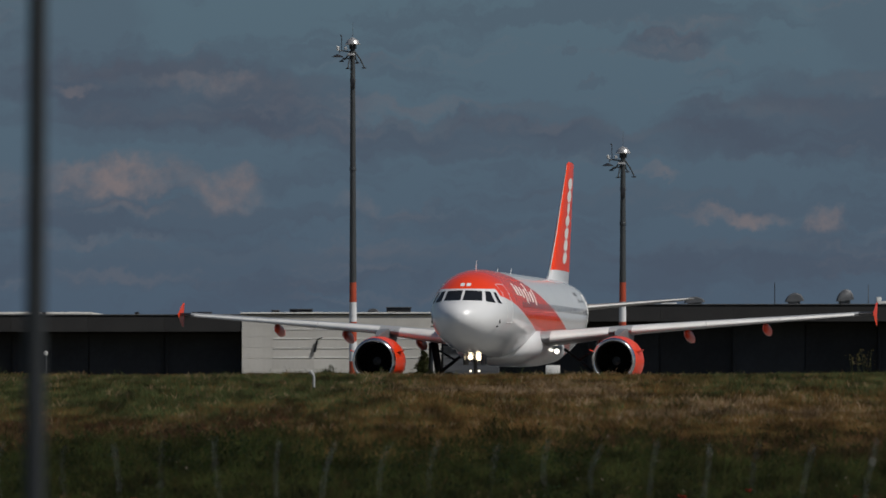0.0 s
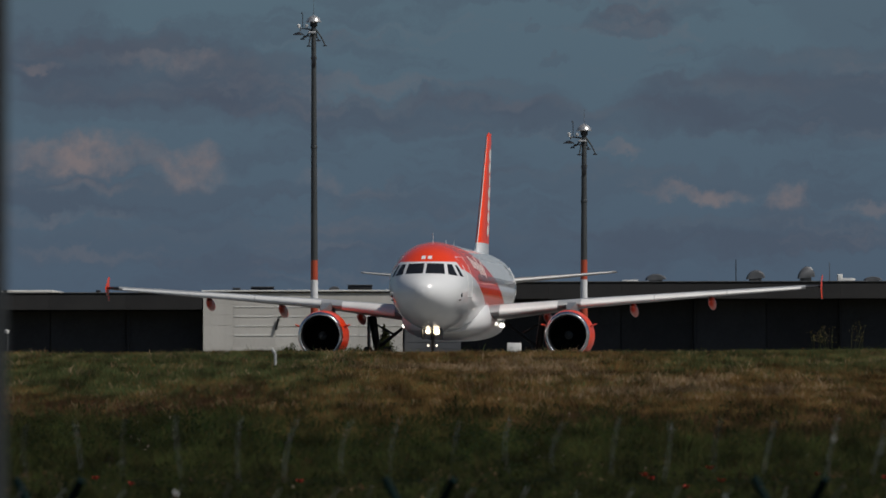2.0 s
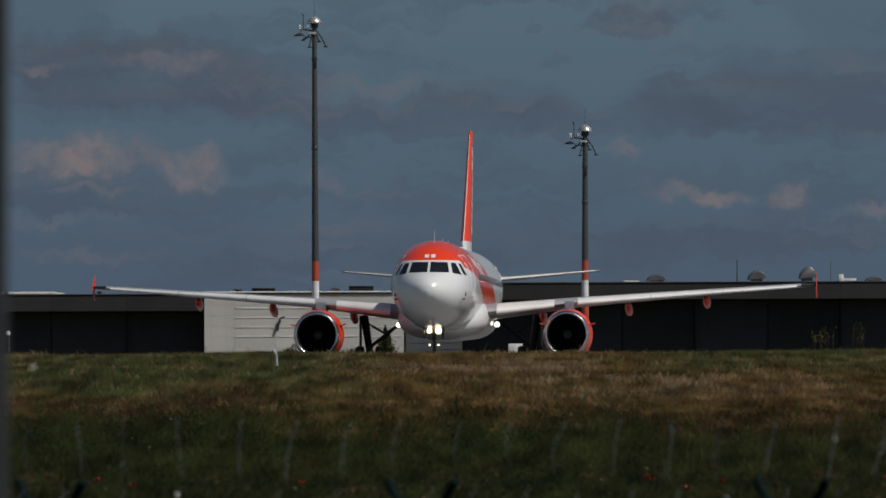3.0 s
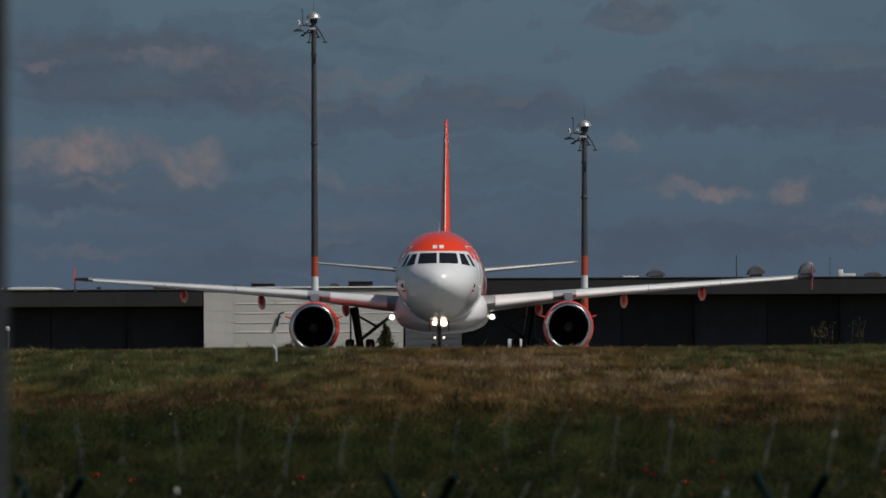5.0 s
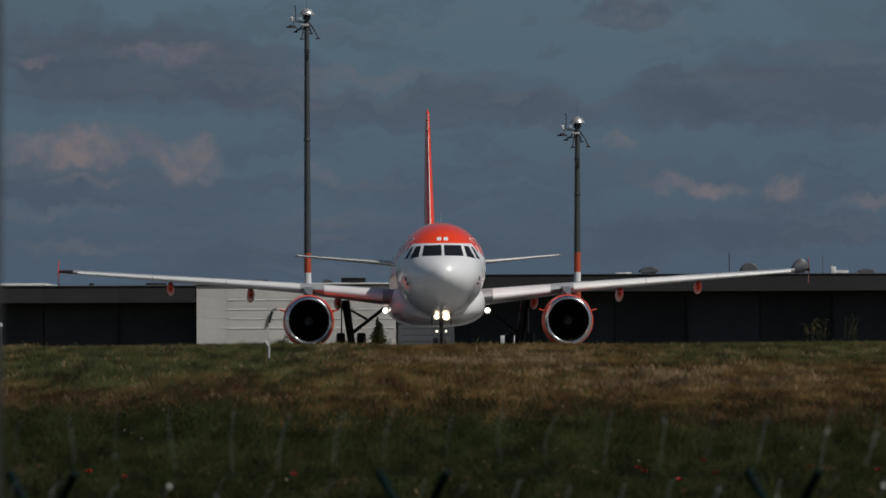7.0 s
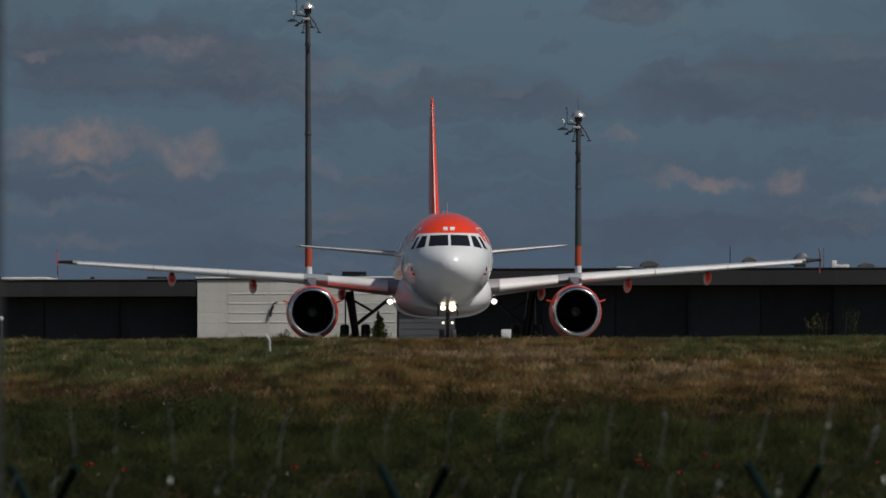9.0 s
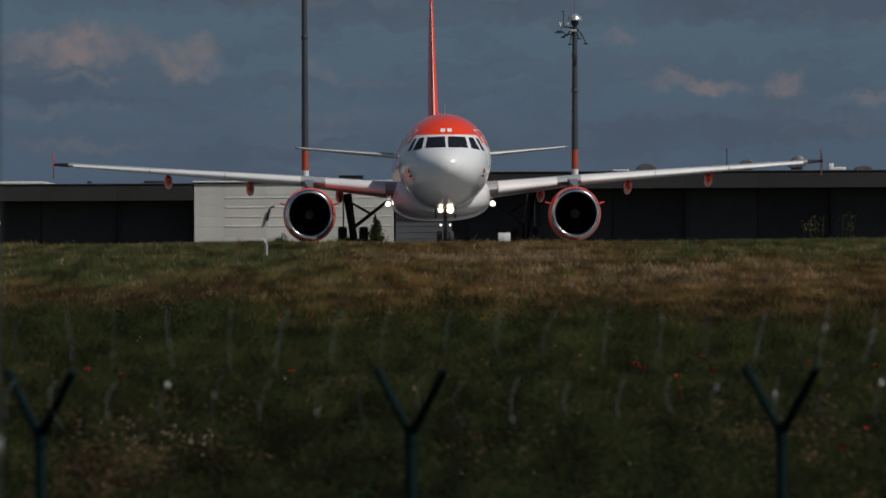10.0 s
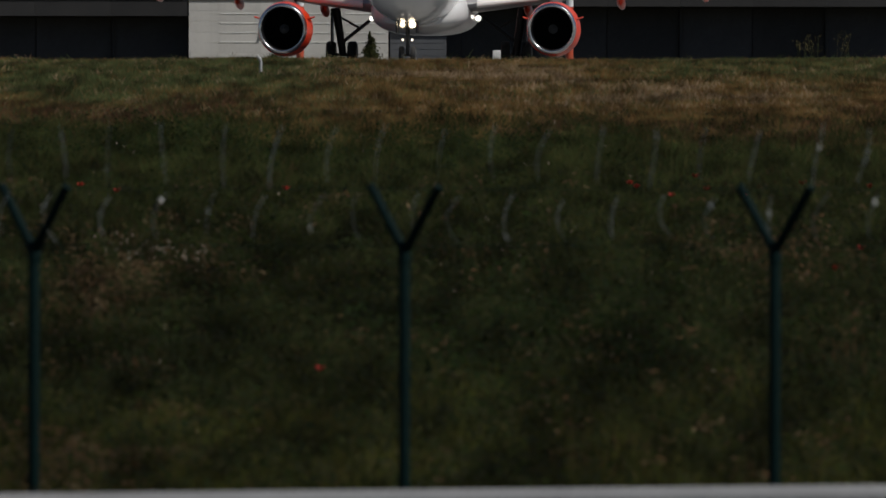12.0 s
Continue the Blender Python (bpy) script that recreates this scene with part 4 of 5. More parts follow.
    # wings
    for s in (-1, 1):
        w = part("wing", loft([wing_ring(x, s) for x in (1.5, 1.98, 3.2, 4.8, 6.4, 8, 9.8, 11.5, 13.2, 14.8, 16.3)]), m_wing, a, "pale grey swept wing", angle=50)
        for x0, x1 in ((2.45, 5.05), (6.1, 9.4), (9.43, 12.7), (12.73, 16.1)):
            rings = []
            for x in (x0, (x0 + x1) / 2, x1):
                le, ch, th, z = wing_at(x)
                rings.append(foil(le - 0.10, ch * 1.02, th * 1.16, z - 0.045, s, x, 0, 0.12, 8, under=0.025))
            part("slat", loft(rings), m_slat, w, "white leading-edge slat")
        tip = [foil(8.98, 1.66, 0.10, 3.93, s, 16.3), foil(9.35, 1.35, 0.1, 3.96, s, 16.7), foil(9.75, 1.0, 0.1, 3.98, s, 16.98)]
        part("wing_tip", loft(tip), m_dark, w, "dark wing tip cap")
        fence = loft([[(s * (16.98 + 0.03 * u), 10.0 + k + v, z) for u, v in ((0, -c), (1, 0), (0, c), (-1, 0))] for z, c, k in ((3.40, 0.25, 0.6), (3.70, 0.55, 0.25), (3.98, 0.8, 0.0), (4.28, 0.5, 0.4), (4.55, 0.22, 0.75))])
        part("wingtip_fence", fence, m_orange, w, "orange wingtip fence")
        for x, ln, back in ((4.4, 2.4, 3.6), (8.3, 2.7, 2.4), (11.9, 2.2, 2.0)):
            le, ch, th, z = wing_at(x)
            part("flap_fairing", canoe((s * x, le + ch - back + 0.55, z - 0.27), ln, 0.18, 0.27, radians(7)), m_orange, w, "orange flap track fairing")
        part("aileron_line", rod((s * 12.8, wing_at(12.8)[0] + wing_at(12.8)[1] * 0.97, wing_at(12.8)[3]), (s * 16, wing_at(16)[0] + wing_at(16)[1] * 0.97, wing_at(16)[3]), 0.02), m_grey, w)
        # landing lamp below the wing root
        part("landing_light", lathe([(0.30, 0.02), (0.26, 0.08), (0.3, 0.10), (0.42, 0.09), (0.55, 0.03)], 16, axis="y", at=(s * 2.29, 4.6, 2.10)), m_lamp, a, "bright landing lamp")
        part("lamp_housing", lathe([(0.36, 0.14), (0.44, 0.15), (0.9, 0.1), (1.2, 0.03)], 16, axis="y", at=(s * 2.29, 4.65, 2.10)), m_white, a)
        # engine
        ex, ez = s * 5.75, 1.58
        n = part("nacelle", lathe([(0.20, 1.045), (0.5, 1.085), (1.0, 1.125), (1.8, 1.14), (2.6, 1.10), (3.4, 0.98), (3.9, 0.86), (3.92, 0.8), (3.2, 0.8)], 48, axis="y", at=(ex, 0, ez), squash=(1, 1.04), closed=True), m_orange, a, "orange engine cowling", angle=60)
        part("inlet_lip", lathe([(0.205, 1.047), (0.10, 1.025), (0.03, 0.985), (0.0, 0.945), (0.02, 0.905), (0.10, 0.882), (0.25, 0.872), (0.27, 0.9), (0.26, 1.0)], 48, axis="y", at=(ex, 0, ez), squash=(1, 1.04), closed=True), m_metal, n, "polished metal inlet lip", angle=70)
        part("inlet_duct", lathe([(0.24, 0.874), (0.7, 0.86), (1.15, 0.87), (1.2, 0.9), (0.24, 0.9)], 40, axis="y", at=(ex, 0, ez), squash=(1, 1.03), closed=True), m_dark, n, "dark inlet duct")
        part("fan_disc", lathe([(1.16, 0.02), (1.17, 0.875), (1.2, 0.875), (1.21, 0.02)], 40, axis="y", at=(ex, 0, ez)), m_black, n)
        part("spinner", lathe([(0.82, 0.01), (0.88, 0.06), (1.0, 0.15), (1.14, 0.24), (1.16, 0.1)], 24, axis="y", at=(ex, 0, ez)), m_steel, n, "dark pointed spinner")
        bm = bmesh.new()
        pts = []
        for r, tw in ((0.2, 0.25), (0.55, 0.6), (0.86, 0.95)):
            for e in (-1, 1):
                aa = e * 0.09 * math.cos(tw) * 0.6 / max(r, 0.3)
                pts.append(bm.verts.new((r * math.cos(aa), e * 0.06 * math.sin(tw), r * math.sin(aa))))
        for i in (0, 2):
            bm.faces.new((pts[i], pts[i + 1], pts[i + 3], pts[i + 2]))
        blade = mesh_from("fan_blade", bm, m_black)
        for k in range(24):
            ob = new("fan_blade", blade)
            ob.parent = n
            ob.matrix_basis = pose(ex, 1.08, ez, 0, k * 15.0, 0)
        part("exhaust_cone", lathe([(3.0, 0.7), (4.2, 0.52), (4.7, 0.42), (4.72, 0.3), (5.1, 0.05)], 28, axis="y", at=(ex, 0, ez)), m_dark, n)
        for e in (-1, 1):
            base = Vector((ex + e * 1.02, 0.9, ez + 0.42))
            out = Vector((e * 0.9, 0, 0.3)).normalized()
            bm = loft([[base + Vector((0, v, 0)) + Vector((0, 0, 0.045 * u)) for u, v in ((0, -0.35), (1, 0), (0, 0.5), (-1, 0))], [base + out * 0.28 + Vector((0, 0.2 + v, 0)) + Vector((0, 0, 0.035 * u)) for u, v in ((0, -0.15), (1, 0), (0, 0.25), (-1, 0))]])
            part("strake", bm, m_orange, n)
        le, ch, th, z = wing_at(5.75)
        py = loft([[(ex + u * ww, yy, zz) for u, zz in ((-1, z0), (-1, z1), (1, z1), (1, z0))] for yy, ww, z0, z1 in ((0.9, 0.05, ez + 1.0, ez + 1.2), (1.6, 0.16, ez + 0.9, ez + 1.36), (3.0, 0.2, ez + 0.7, z + 0.1), (4.4, 0.2, ez + 0.8, z + 0.1), (6.2, 0.08, z - 0.35, z - 0.1))])
        part("pylon", py, m_pylon, a, "grey engine pylon")
        # main gear
        gy = 17.61 - NOSE
        leg = part("gear_leg", rod((s * 3.75, gy, 0.57), (s * 4.05, gy - 0.1, 2.6), 0.16, 0.19), m_dark, a, "dark main gear leg")
        part("side_brace", rod((s * 3.85, gy, 1.05), (s * 2.3, gy - 0.2, 2.25), 0.085, 0.075), m_dark, leg)
        part("lock_stay", rod((s * 3.0, gy - 0.1, 1.70), (s * 3.95, gy - 0.12, 2.25), 0.06, 0.05), m_dark, leg)
        part("torque_link", rod((s * 3.8, gy + 0.3, 0.9), (s * 3.85, gy + 0.35, 1.5), 0.05), m_dark, leg)
        part("gear_door", boxed((s * 4.22 - 0.03, gy - 0.5, 0.95), (s * 4.22 + 0.03, gy + 0.5, 2.55), 0.01), m_dark, leg, "dark gear door")
        part("axle", rod((s * 3.27, gy, 0.57), (s * 4.25, gy, 0.57), 0.07), m_dark, leg)
        for dx in (-0.465, 0.465):
            wheel(a, s * 3.795 + dx, gy, 0.575, 0.40)
    # nose gear
    gy = 5.07 - NOSE
    leg = part("gear_leg", rod((0, gy, 0.38), (0, gy - 0.15, 2.1), 0.075, 0.1), m_dark, a, "dark nose gear leg")
    part("drag_brace", rod((0, gy - 0.05, 1.0), (0, gy + 0.9, 1.9), 0.05), m_dark, leg)
    part("axle", rod((-0.3, gy, 0.38), (0.3, gy, 0.38), 0.05), m_dark, leg)
    for dx in (-0.25, 0.25):
        wheel(a, dx, gy, 0.38, 0.22)
    for s in (-1, 1):
        part("gear_door", boxed((s * 0.42 - 0.02, gy - 0.9, 1.3), (s * 0.42 + 0.02, gy + 0.5, 1.8), 0.01), m_dark, a)
        part("takeoff_light", lathe([(-0.30, 0.02), (-0.31, 0.10 + 0.02 * s), (-0.25, 0.13 + 0.02 * s), (-0.12, 0.11), (-0.06, 0.03)], 16, axis="y", at=(s * 0.21, gy, 1.66)), m_lamp_warm, a, "bright nose gear lamp")
        part("taxi_light", lathe([(-0.22, 0.02), (-0.23, 0.045), (-0.18, 0.05), (-0.1, 0.02)], 12, axis="y", at=(s * 0.2, gy, 1.02)), m_lamp_small, a, "small taxi lamp")
    # tailplane and fin
    for s in (-1, 1):
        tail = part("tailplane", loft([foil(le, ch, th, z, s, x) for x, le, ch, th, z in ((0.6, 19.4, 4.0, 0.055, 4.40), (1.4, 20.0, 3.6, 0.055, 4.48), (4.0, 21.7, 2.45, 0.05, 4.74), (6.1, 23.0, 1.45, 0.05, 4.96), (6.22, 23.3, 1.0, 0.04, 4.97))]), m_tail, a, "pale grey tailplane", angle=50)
        part("leading_edge", loft([foil(le - 0.015, ch, th * 1.05, z, s, x, 0, 0.03, 6) for x, le, ch, th, z in ((1.5, 20.06, 3.55, 0.055, 4.49), (6.05, 22.96, 1.47, 0.05, 4.955))]), m_slat, tail, "white leading edge")

    def fin_half(c, t):
        return 4 * t * (0.2969 * math.sqrt(c) - 0.126 * c - 0.3516 * c * c + 0.2843 * c ** 3 - 0.1015 * c ** 4)

    def fin_ring(z, le, ch, t, lo=0.0, hi=1.0, n=14):
        cs = [lo + (hi - lo) * (1 - math.cos(math.pi * i / n)) / 2 for i in range(n + 1)]
        return [(ch * fin_half(c, t), le + c * ch, z) for c in cs] + [(-ch * fin_half(c, t), le + c * ch, z) for c in cs[::-1][1:-1]]

    def fin_at(z):
        return interp([(5.6, 16.3, 7.0), (6.25, 17.7, 5.9), (11.6, 22.9, 2.15), (11.76, 23.3, 1.7)], z)
    fin = part("fin", loft([fin_ring(z, *fin_at(z), 0.1 if z < 11.65 else 0.05) for z in (6.30, 6.7, 7.5, 9, 10.2, 11.6, 11.76)]), m_orange, a, "orange tail fin", angle=50)
    part("fin_root", loft([fin_ring(z, *fin_at(z), 0.1) for z in (5.5, 5.7, 5.95, 6.297)]), m_white, fin, "white dorsal fillet", angle=50)
    part("leading_edge", loft([fin_ring(z, fin_at(z)[0] - 0.02, fin_at(z)[1], 0.1005, 0, 0.0012) for z in (6.0, 8, 10, 11.55)]), m_slat, fin, "pale leading edge")
    for s in (-1, 1):
        for i in range(7):
            z = 6.95 + i * 0.62
            le, ch = fin_at(z)
            bm = bmesh.new()
            w = 0.78 if i != 4 else 0.5
            pts = []
            for k in range(10):
                b = 2 * math.pi * k / 10
                zz = z + math.sin(b) * 0.31
                yy = le + ch * 0.47 + math.cos(b) * w + 0.25 * math.sin(b)
                pts.append(Vector((0, yy, zz)))
            vs = []
            for p in pts:
                l2, c2 = fin_at(p.z)
                c = min(0.98, max(0.02, (p.y - l2) / c2))
                vs.append(bm.verts.new((s * (c2 * fin_half(c, 0.1) + 0.012), p.y, p.z)))
            bm.faces.new(vs)
            part("lettering_shape", bm, m_slat_white, fin, "plain white shape", smooth=False)
    return a


def soft(lo, hi, v):
    t = min(1.0, max(0.0, (v - lo) / (hi - lo)))
    return t * t * (3 - 2 * t)


def hump(c, w, v):
    return math.exp(-((v - c) / w) ** 2)


def wobble(x, y):
    """Distance along the bank, bent so that the belts of growth meet in ragged lines."""
    return y + 16 * noise.noise(Vector((x * 0.3, y * 0.02, 1.7))) + 9 * noise.noise(Vector((x * 1.1, y * 0.05, 5.1)))


def patchy(x, y, size, seed, sharp=3.0):
    v = noise.noise(Vector((x / size, y / size * 0.28, seed * 7.1)))
    return min(1.0, max(0.0, 0.5 + sharp * v))


def dry_belt(x, y):
    w = wobble(x, y)
    keep = soft(185, 213, w) * (1 - 0.85 * soft(-0.5, -4.5, x) * soft(224, 238, w) * soft(292, 280, y)) * (1 - 0.7 * soft(4, 7, x) * soft(246, 258, w))
    return keep * (0.55 + 0.45 * patchy(x, y, 2.2, 3)) * (1 - 0.6 * soft(-2.5, -5.5, x) * soft(230, 215, w))


def green_belt(x, y):
    w = wobble(x, y)
    return soft(200, 236, w) * (0.22 + 0.78 * soft(-0.5, -4.5, x)) + 0.9 * soft(4, 7, x) * soft(246, 258, w)


def pale_belt(x, y):
    p = 1.3 * hump(0.9, 2.4, x) * hump(260, 10, y) + 0.8 * hump(5.2, 2.6, x) * hump(234, 10, y) + 0.06
    return p * patchy(x, y, 1.3, 11, 4.0)


def sorrel_belt(x, y):
    w = wobble(x, y)
    return (soft(-2.5, -6, x) * hump(212, 9, w) + 0.75 * soft(0, 4, x) * hump(203, 7, w)) * (0.4 + 0.6 * patchy(x, y, 1.6, 17))


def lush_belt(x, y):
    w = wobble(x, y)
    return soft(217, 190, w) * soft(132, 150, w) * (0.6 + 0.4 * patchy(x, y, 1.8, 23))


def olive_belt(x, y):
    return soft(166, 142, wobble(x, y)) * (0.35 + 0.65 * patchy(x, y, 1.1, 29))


def verge_belt(x, y):
    return soft(106, 94, y + 5 * noise.noise(Vector((x * 0.5, y * 0.1, 2.0)))) * (0.5 + 0.5 * patchy(x, y, 0.9, 31))


def brown_belt(x, y):
    return patchy(x, y, 1.2, 37, 5.0) * (0.10 + 1.6 * hump(-3.4, 0.8, x) * hump(126, 12, y) + 1.6 * hump(-3.1, 0.6, x) * hump(92, 5, y) + 0.5 * hump(4.2, 1.0, x) * hump(133, 9, y))


def thicket_belt(x, y):
    w = wobble(x, y)
    return (hump(1.4, 1.5, x) * hump(108, 7, y) + soft(3.5, 1, x) * hump(180, 11, w) * 0.55 + 0.08) * patchy(x, y, 0.9, 41, 5.0)


def scatter(rng, count, y0, y1, where):
    for _ in range(count):
        y = y0 + (y1 - y0) * rng.random()
        x = (rng.random() * 2 - 1) * (y * 0.046 + 1.0)
        if rng.random() < where(x, y):
            yield x, y


def tufts(name, count, seed, y0, y1, mat, label, height, blades, clump, wide, where, lumps=0.5):
    """Loose tufts of fine bent blades, where a belt of the bank lets them grow; every blade is an island."""
    rng = np.random.default_rng(seed)
    verts, faces = [], []
    for x, y in scatter(rng, count, y0, y1, where):
        z = ground_z(x, y)
        h0 = height * (0.65 + 0.6 * rng.random()) * (1 + 0.9 * lumps * noise.noise(Vector((x * 1.3, y * 0.5, 9.0))))
        for _ in range(blades):
            a = rng.random() * 2 * math.pi
            bx, by = x + rng.normal() * clump, y + rng.normal() * clump
            h = h0 * (0.45 + 0.7 * rng.random())
            lean = h * (0.3 + 0.7 * rng.random())
            dx, dy = math.cos(a) * lean, math.sin(a) * lean
            w = wide * (0.7 + 0.8 * rng.random()) * (1 + y / 260)
            k = len(verts)
            verts += [(bx - w, by, z - 0.03), (bx + w, by, z - 0.03), (bx + dx * 0.35 + w * 0.8, by + dy * 0.35, z + h * 0.6), (bx + dx * 0.35 - w * 0.8, by + dy * 0.35, z + h * 0.6), (bx + dx, by + dy, z + h)]
            faces += [(k, k + 1, k + 2, k + 3), (k + 3, k + 2, k + 4)]
    me = bpy.data.meshes.new(name)
    me.from_pydata(verts, [], faces)
    me.materials.append(mat)
    return tagged(new(name, me), label, "grass", kind="stuff")


def weeds(name, count, seed, y0, y1, mat, label, height, where, leaf=0.028, leaves=14, spread=0.12):
    """Clumps of small broad leaves, each leaf a bent pair of faces."""
    rng = np.random.default_rng(seed)
    verts, faces = [], []
    for x, y in scatter(rng, count, y0, y1, where):
        z = ground_z(x, y)
        h = height * (0.5 + rng.random())
        for _ in range(leaves):
            up = rng.random()
            c = np.array((x, y, z)) + np.array((rng.normal() * spread * (1.2 - 0.6 * up), rng.normal() * spread, h * (0.15 + 0.85 * up)))
            a, r = rng.random() * 6.283, leaf * (0.6 + rng.random())
            u = np.array((math.cos(a), math.sin(a), rng.normal() * 0.5)) * r
            v = np.array((-math.sin(a), math.cos(a), 0.4)) * r * 0.6
            k = len(verts)
            verts += [tuple(c - u), tuple(c + v), tuple(c + u), tuple(c - v)]
            faces.append((k, k + 1, k + 2, k + 3))
    me = bpy.data.meshes.new(name)
    me.from_pydata(verts, [], faces)
    me.materials.append(mat)
    return tagged(new(name, me), label, "weeds", kind="stuff")


def poppy(x, y):
    p = thing("poppy", "single red poppy flower on a thin stem in the grass", "flower", "poppies")
    z = ground_z(x, y)
    h = 0.42
    p.location = (x, y, z)
    part("stem", rod((0, 0, -0.03), (0.01, 0, h), 0.004, segments=5), m_grass_green, p)
    for k in range(4):
        a = k * math.pi / 2 + x
        bm = bmesh.new()
        c, s = math.cos(a), math.sin(a)
        pts = [(0, 0, h), (c * 0.03 - s * 0.03, s * 0.03 + c * 0.03, h + 0.025), (c * 0.055 - s * 0.018, s * 0.055 + c * 0.018, h + 0.05), (c * 0.055 + s * 0.018, s * 0.055 - c * 0.018, h + 0.05), (c * 0.03 + s * 0.03, s * 0.03 - c * 0.03, h + 0.025)]
        bm.faces.new([bm.verts.new(q) for q in pts])
        part("petal", bm, m_poppy, p)


def leafy(bm, rng, centre, spread, count, size):
    """Small crumpled leaves scattered about a centre."""
    for _ in range(count):
        q = Vector(centre) + Vector((rng.gauss(0, spread[0]), rng.gauss(0, spread[1]), rng.gauss(0, spread[2])))
        u = Vector((rng.gauss(0, 1), rng.gauss(0, 1), rng.gauss(0, 1))).normalized() * size * rng.uniform(0.6, 1.3)
        v = u.orthogonal().normalized() * size * 0.5
        bm.faces.new([bm.verts.new(q + d) for d in (-u, v, u, -v)])


def pale_weeds(x, y):
    rng = random.Random(int(x * 100))
    p = thing("dried_weed", "clump of pale dried weed heads on the bank", "weed", "dried weeds")
    p.location = (x, y, ground_z(x, y))
    bm = bmesh.new()
    for _ in range(26):
        a, b = rng.gauss(0, 0.22), rng.gauss(0, 0.2)
        rod((a * 0.6, b * 0.6, -0.03), (a, b, rng.uniform(0.25, 0.6)), 0.006, 0.004, 4, bm)
    part("stalk_tuft", bm, m_leaf_brown, p)
    bm = bmesh.new()
    leafy(bm, rng, (0.1, 0, 0.34), (0.26, 0.2, 0.10), 44, 0.026)
    tagged(part("seed_head", bm, m_seed_white, p, "whitish seed heads", smooth=False), kind="stuff")


def tall_weed(x, y):
    rng = random.Random(int(x * 100))
    p = thing("yellow_weed", "tall weed with small yellow flowers on the crest", "weed", "yellow weeds")
    p.location = (x, y, ground_z(x, y))
    stems, flowers = bmesh.new(), bmesh.new()
    for _ in range(6):
        a, h = rng.gauss(0, 0.25), rng.uniform(0.45, 0.85)
        rod((a * 0.4, rng.gauss(0, 0.05), -0.03), (a, rng.gauss(0, 0.1), h), 0.008, 0.004, 4, stems)
        for k in range(3):
            leafy(flowers, rng, (a * (0.7 + 0.1 * k), 0, h * (0.75 + 0.12 * k)), (0.05, 0.05, 0.04), 3, 0.022)
    part("stalk_tuft", stems, m_grass_green, p)
    tagged(part("flower_spray", flowers, m_yellow, p, "small yellow flowers", smooth=False), kind="stuff")


def conifer(x, y, h):
    rng = random.Random(9)
    p = thing("conifer", "small dark cone-shaped conifer beside a pale shed", "tree")
    p.location = (x, y, -0.75)
    part("trunk", rod((0, 0, -0.1), (0, 0, h * 0.9), 0.07, 0.02), m_dark, p)
    bm = bmesh.new()
    for i in range(40):
        k = (i + 0.5) / 40
        r = 0.85 * (1 - k) ** 0.8
        leafy(bm, rng, (rng.gauss(0, 0.06), 0, 0.15 + k * (h - 0.2)), (r * 0.5, r * 0.5, 0.06), int(20 + 90 * (1 - k)), 0.10)
    part("crown", bm, m_grass_dark, p, "dark green needle crown", smooth=False)


def shrub(x, y, h, w):
    rng = random.Random(int(x * 10))
    p = thing("shrub", "low dark round shrub beside a pale shed", "shrub", "shrubs by the shed")
    p.location = (x, y, -0.75)
    bm = bmesh.new()
    for a in (-0.2, 0.05, 0.25):
        rod((0, 0, -0.05), (a * w * 2, 0, h * 0.7), 0.03, 0.015, 5, bm)
    part("stalk_tuft", bm, m_dark, p)
    bm = bmesh.new()
    for _ in range(22):
        leafy(bm, rng, (rng.gauss(0, w * 0.5), rng.gauss(0, w * 0.4), h * rng.uniform(0.35, 0.85)), (0.14, 0.14, 0.12), 22, 0.08)
    part("crown", bm, m_grass_dark, p, "dark leafy crown", smooth=False)


def butterfly():
    """A white butterfly, wings half raised, built round its body."""
    b = thing("butterfly", "white butterfly in flight over the meadow", "butterfly")
    rings = [[(math.cos(2 * math.pi * i / 8) * r, y, math.sin(2 * math.pi * i / 8) * r) for i in range(8)] for y, r in ((-0.011, 0.0008), (-0.009, 0.0022), (-0.005, 0.003), (0.001, 0.0026), (0.008, 0.0018), (0.012, 0.0006))]
    part("body", loft(rings), m_dark, b, "thin dark body")
    wings = []
    for s in (-1, 1):
        for name, pts in (("forewing", ((0.001, -0.008), (0.014, -0.018), (0.028, -0.019), (0.031, -0.013), (0.024, -0.002), (0.012, 0.002), (0.001, 0.0))),
                          ("hindwing", ((0.001, 0.0), (0.012, 0.001), (0.022, 0.004), (0.023, 0.012), (0.016, 0.018), (0.006, 0.014), (0.001, 0.005)))):
            bm = loft([[(s * x * 1.25, y * 1.25, z) for x, y in pts] for z in (-0.0002, 0.0002)])
            w = part(name, bm, m_petal_white, b, "white wing", smooth=False)
            wings.append((w, s))
    return b, wings


ground()
sky_sheet = sky_backdrop()
halls()
roof_things()
mast(-6.95, 18.5, -0.02)
mast(7.56, 12.62, 0.2)
for px in (-9.29, -6.26, -3.23, -0.2, 2.83, 5.86, 8.89):
    fence_post(px)
razor_coil()
strand_wires()
guard_rail()
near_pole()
marker_post()
apron_lamp()
plane = airliner()
flyer, flyer_wings = butterfly()
tufts("dry_meadow_grass", 47000, 3, 180, 298, m_grass_dry, "tall dry brown meadow grass on the bank", 0.16, 8, 0.20, 0.0040, dry_belt)
tufts("green_meadow_grass", 44000, 4, 190, 300, m_grass_green, "green meadow grass along the crest", 0.16, 8, 0.20, 0.0040, green_belt)
tufts("straw_seed_heads", 22000, 6, 212, 298, m_grass_straw, "pale straw seed heads in the meadow", 0.22, 8, 0.18, 0.0040, pale_belt)
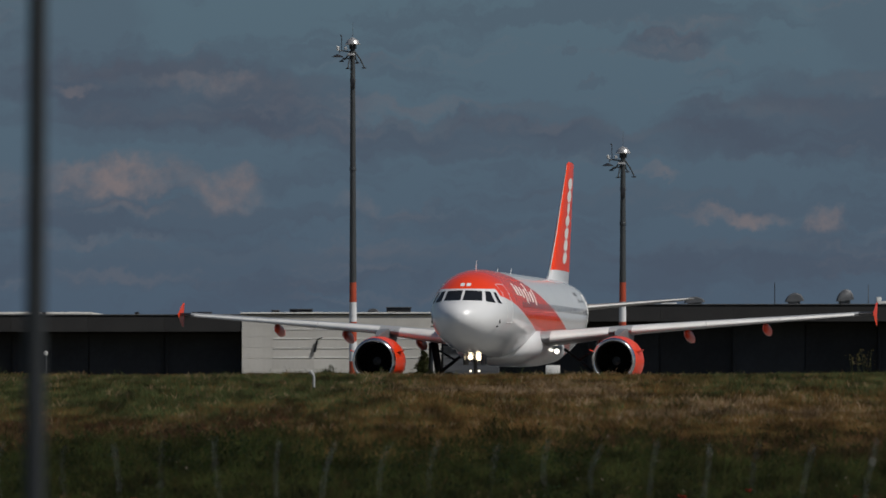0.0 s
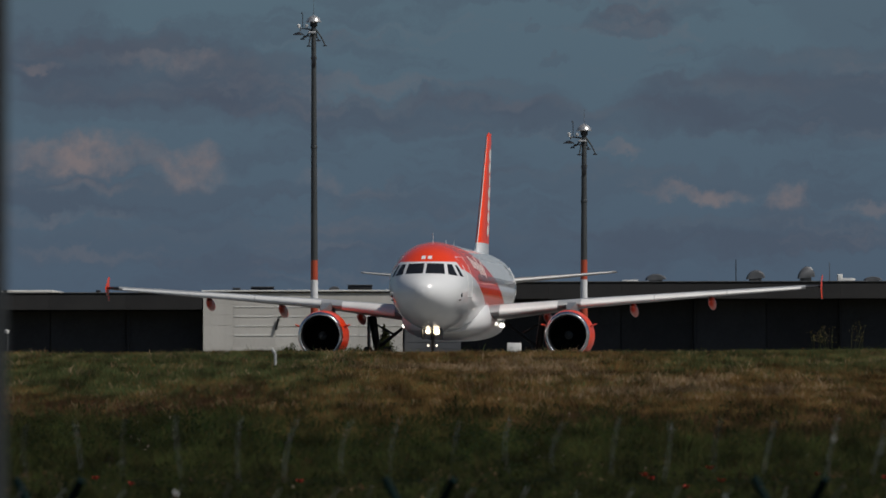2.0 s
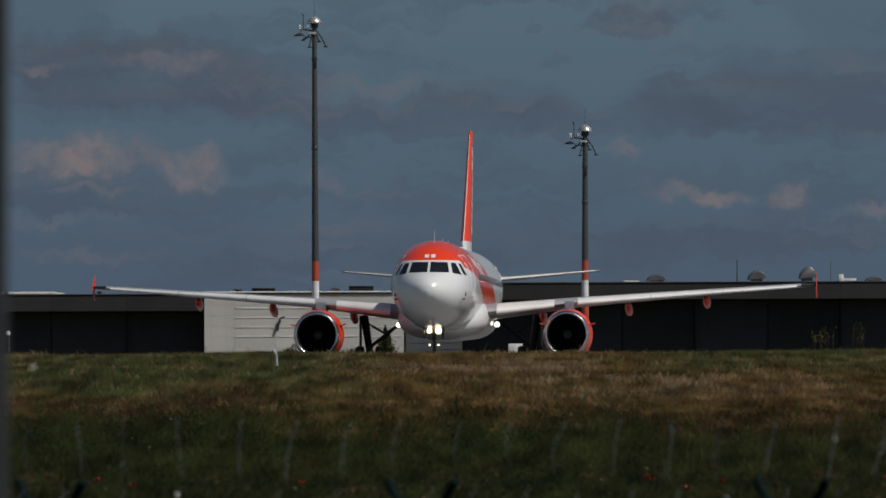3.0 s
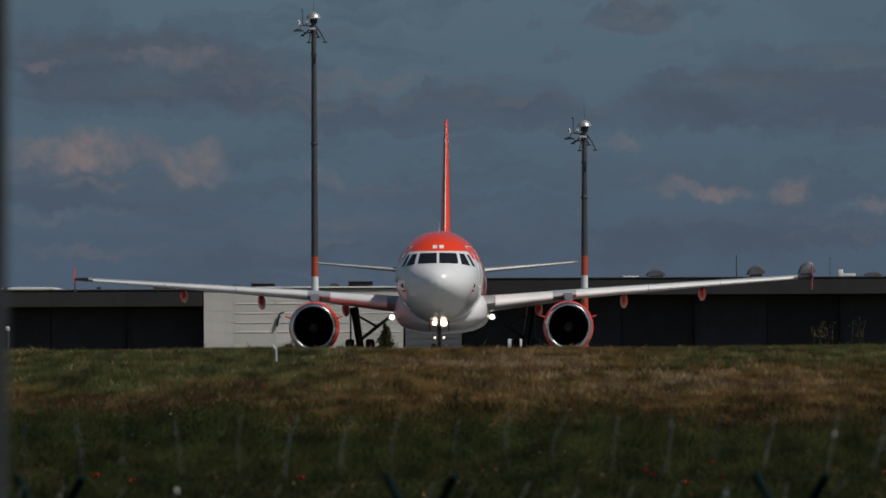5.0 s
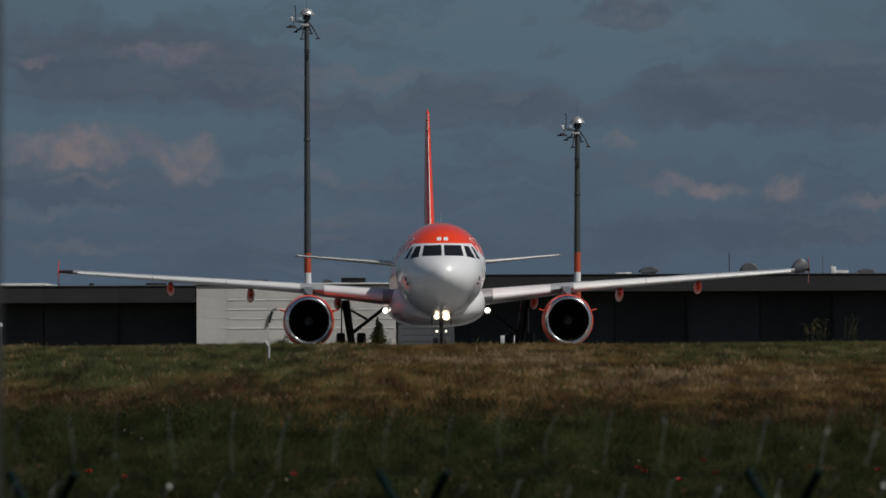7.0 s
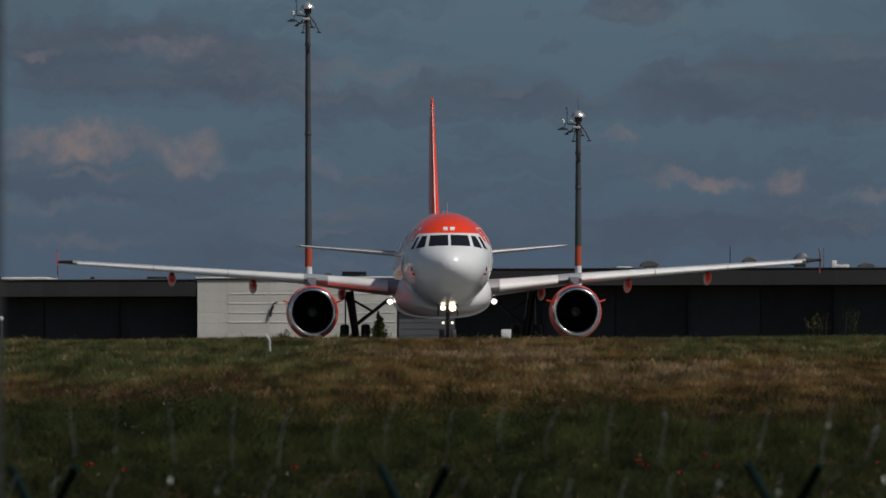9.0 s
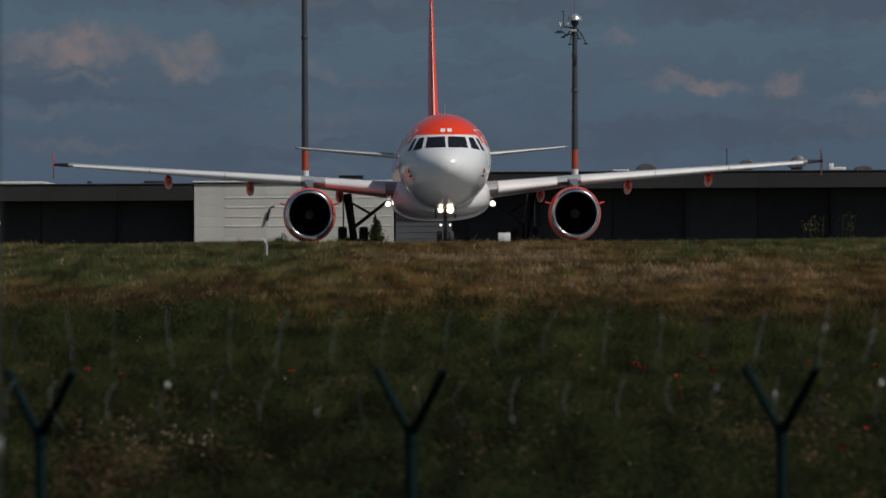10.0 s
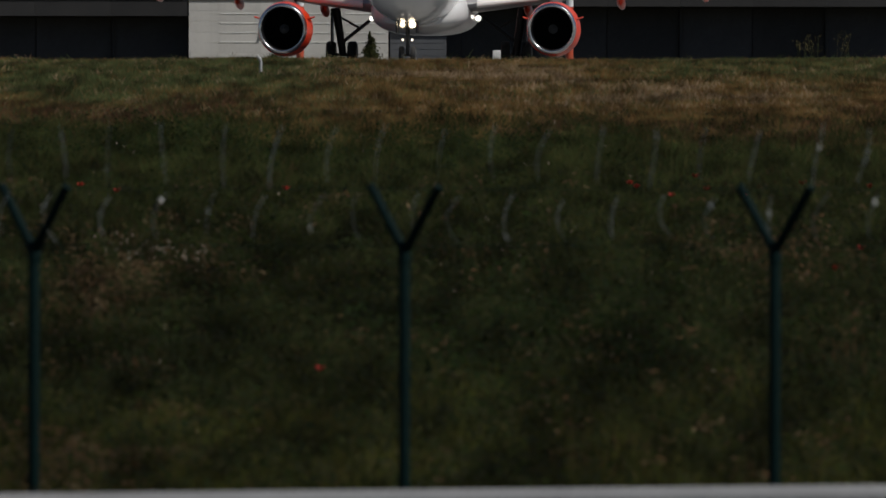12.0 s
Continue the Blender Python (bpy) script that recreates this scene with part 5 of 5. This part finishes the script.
tufts("red_sorrel", 12000, 7, 185, 238, m_grass_red, "reddish brown sorrel stalks on the bank", 0.24, 7, 0.16, 0.0036, sorrel_belt)
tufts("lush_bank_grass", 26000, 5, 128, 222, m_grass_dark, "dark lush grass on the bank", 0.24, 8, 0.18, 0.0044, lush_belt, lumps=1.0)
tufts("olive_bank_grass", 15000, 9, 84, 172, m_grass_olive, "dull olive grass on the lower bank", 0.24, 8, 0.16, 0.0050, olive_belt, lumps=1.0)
tufts("verge_grass", 9000, 10, 82, 110, m_grass_verge, "yellowish green grass along the fence", 0.20, 8, 0.14, 0.0050, verge_belt)
tufts("brown_bank_grass", 9000, 8, 84, 200, m_grass_brown, "brown dried grass on the lower bank", 0.27, 7, 0.14, 0.0046, brown_belt)
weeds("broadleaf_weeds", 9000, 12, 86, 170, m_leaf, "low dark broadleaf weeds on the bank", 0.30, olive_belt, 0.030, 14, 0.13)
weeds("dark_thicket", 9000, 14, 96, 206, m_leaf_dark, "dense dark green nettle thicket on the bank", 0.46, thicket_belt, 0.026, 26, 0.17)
weeds("withered_weeds", 4200, 13, 84, 160, m_leaf_brown, "withered brown weeds on the bank", 0.36, brown_belt, 0.032, 14, 0.12)
weeds("pale_flower_specks", 420, 15, 100, 205, m_seed_white, "scattered small whitish flower heads on the bank", 0.42, lambda x, y: 0.6, 0.013, 3, 0.05)
tufts("crest_sprigs", 170, 11, 284, 299, m_grass_green, "taller loose grass sprigs along the crest", 0.30, 3, 0.12, 0.0035, lambda x, y: 1.0)
tufts("dry_grass_tuft", 40, 16, 236, 244, m_grass_straw, "small pale dry tuft beside the marker post", 0.16, 8, 0.07, 0.0040, lambda x, y: 1.0 if abs(x + 3.95) < 0.35 else 0.0)
for x, y in ((2.96, 153), (3.02, 151), (4.00, 156), (4.01, 150), (3.43, 147), (4.48, 147), (5.47, 152), (6.36, 150), (-5.02, 150), (-4.42, 147), (-2.04, 148), (5.23, 126), (-1.05, 100), (4.69, 120)):
    poppy(x, y)
pale_weeds(-3.7, 129)
pale_weeds(-3.1, 127)
tall_weed(10.9, 292)
tall_weed(11.5, 294)
tall_weed(10.5, 293)
conifer(-3.95, 700, 2.9)
shrub(-10.6, 700, 1.9, 0.45)
shrub(-5.9, 700, 1.6, 0.5)

# time, x, distance of the engine inlets, heading off the camera's line in degrees
TAXI = [(0, 0.516, 492.33, 9.23), (0.5, 0.347, 489.75, 8.05), (1, 0.201, 487.22, 7.12), (1.5, 0.051, 484.74, 6.25), (2, -0.007, 482.29, 5.38), (2.5, -0.095, 479.90, 4.43), (3, -0.157, 477.54, 3.49), (5, -0.148, 468.58, 0.69), (5.5, -0.110, 466.45, 0.03), (6, -0.020, 464.36, -0.46), (6.5, 0.056, 462.32, -0.93), (7, 0.089, 460.32, -1.20), (9, 0.311, 452.78, -1.33), (9.5, 0.300, 451.01, -1.33), (10, 0.361, 449.28, -1.13), (10.5, 0.355, 447.59, -0.79), (11, 0.198, 445.95, 0.43), (11.5, -0.061, 444.36, 2.26), (12, -0.530, 442.80, 4.16)]


SLOPE = 0.0131      # the taxiway climbs towards the camera


def motions():
    walk(plane, [(t, pose(x, y, SLOPE * (447.6 - y), math.degrees(-SLOPE), 0, -h)) for t, x, y, h in TAXI])
    # the clouds drift slowly
    walk(sky_sheet, [(0.0, pose(0, 3500, 0)), (12.0, pose(3.2, 3500, 0))])
    # the butterfly crosses the view on a rising line
    walk(flyer, [(t, pose(x * 4 / 3, 80, 0.3 + (z - 0.3) * 4 / 3, 0, -20, 80)) for t, x, z in ((0, -7.5, -1.3), (2.0, -5.2, -0.9), (2.8, -3.02, -0.10), (2.9, -2.70, 0.05), (3.0, -2.38, 0.216), (3.1, -2.07, 0.383), (3.2, -1.69, 0.536), (3.6, -0.25, 1.15), (4.2, 2.0, 2.25), (4.8, 4.3, 3.2), (12, 24, 6))])
    for w, s in flyer_wings:
        walk(w, [(i * 0.1, pose(0, 0, 0, 0, -s * (80 if i % 2 else 45), 0)) for i in range(121)])
    for w, place, r in WHEELS:
        rows = []
        for i in range(121):
            t = i * 0.1
            y = interp([(a, c) for a, b, c, d in TAXI], t)[0]
            rows.append((t, pose(*place, math.degrees((TAXI[0][2] - y) / r), 0, 0)))
        walk(w, rows)


motions()
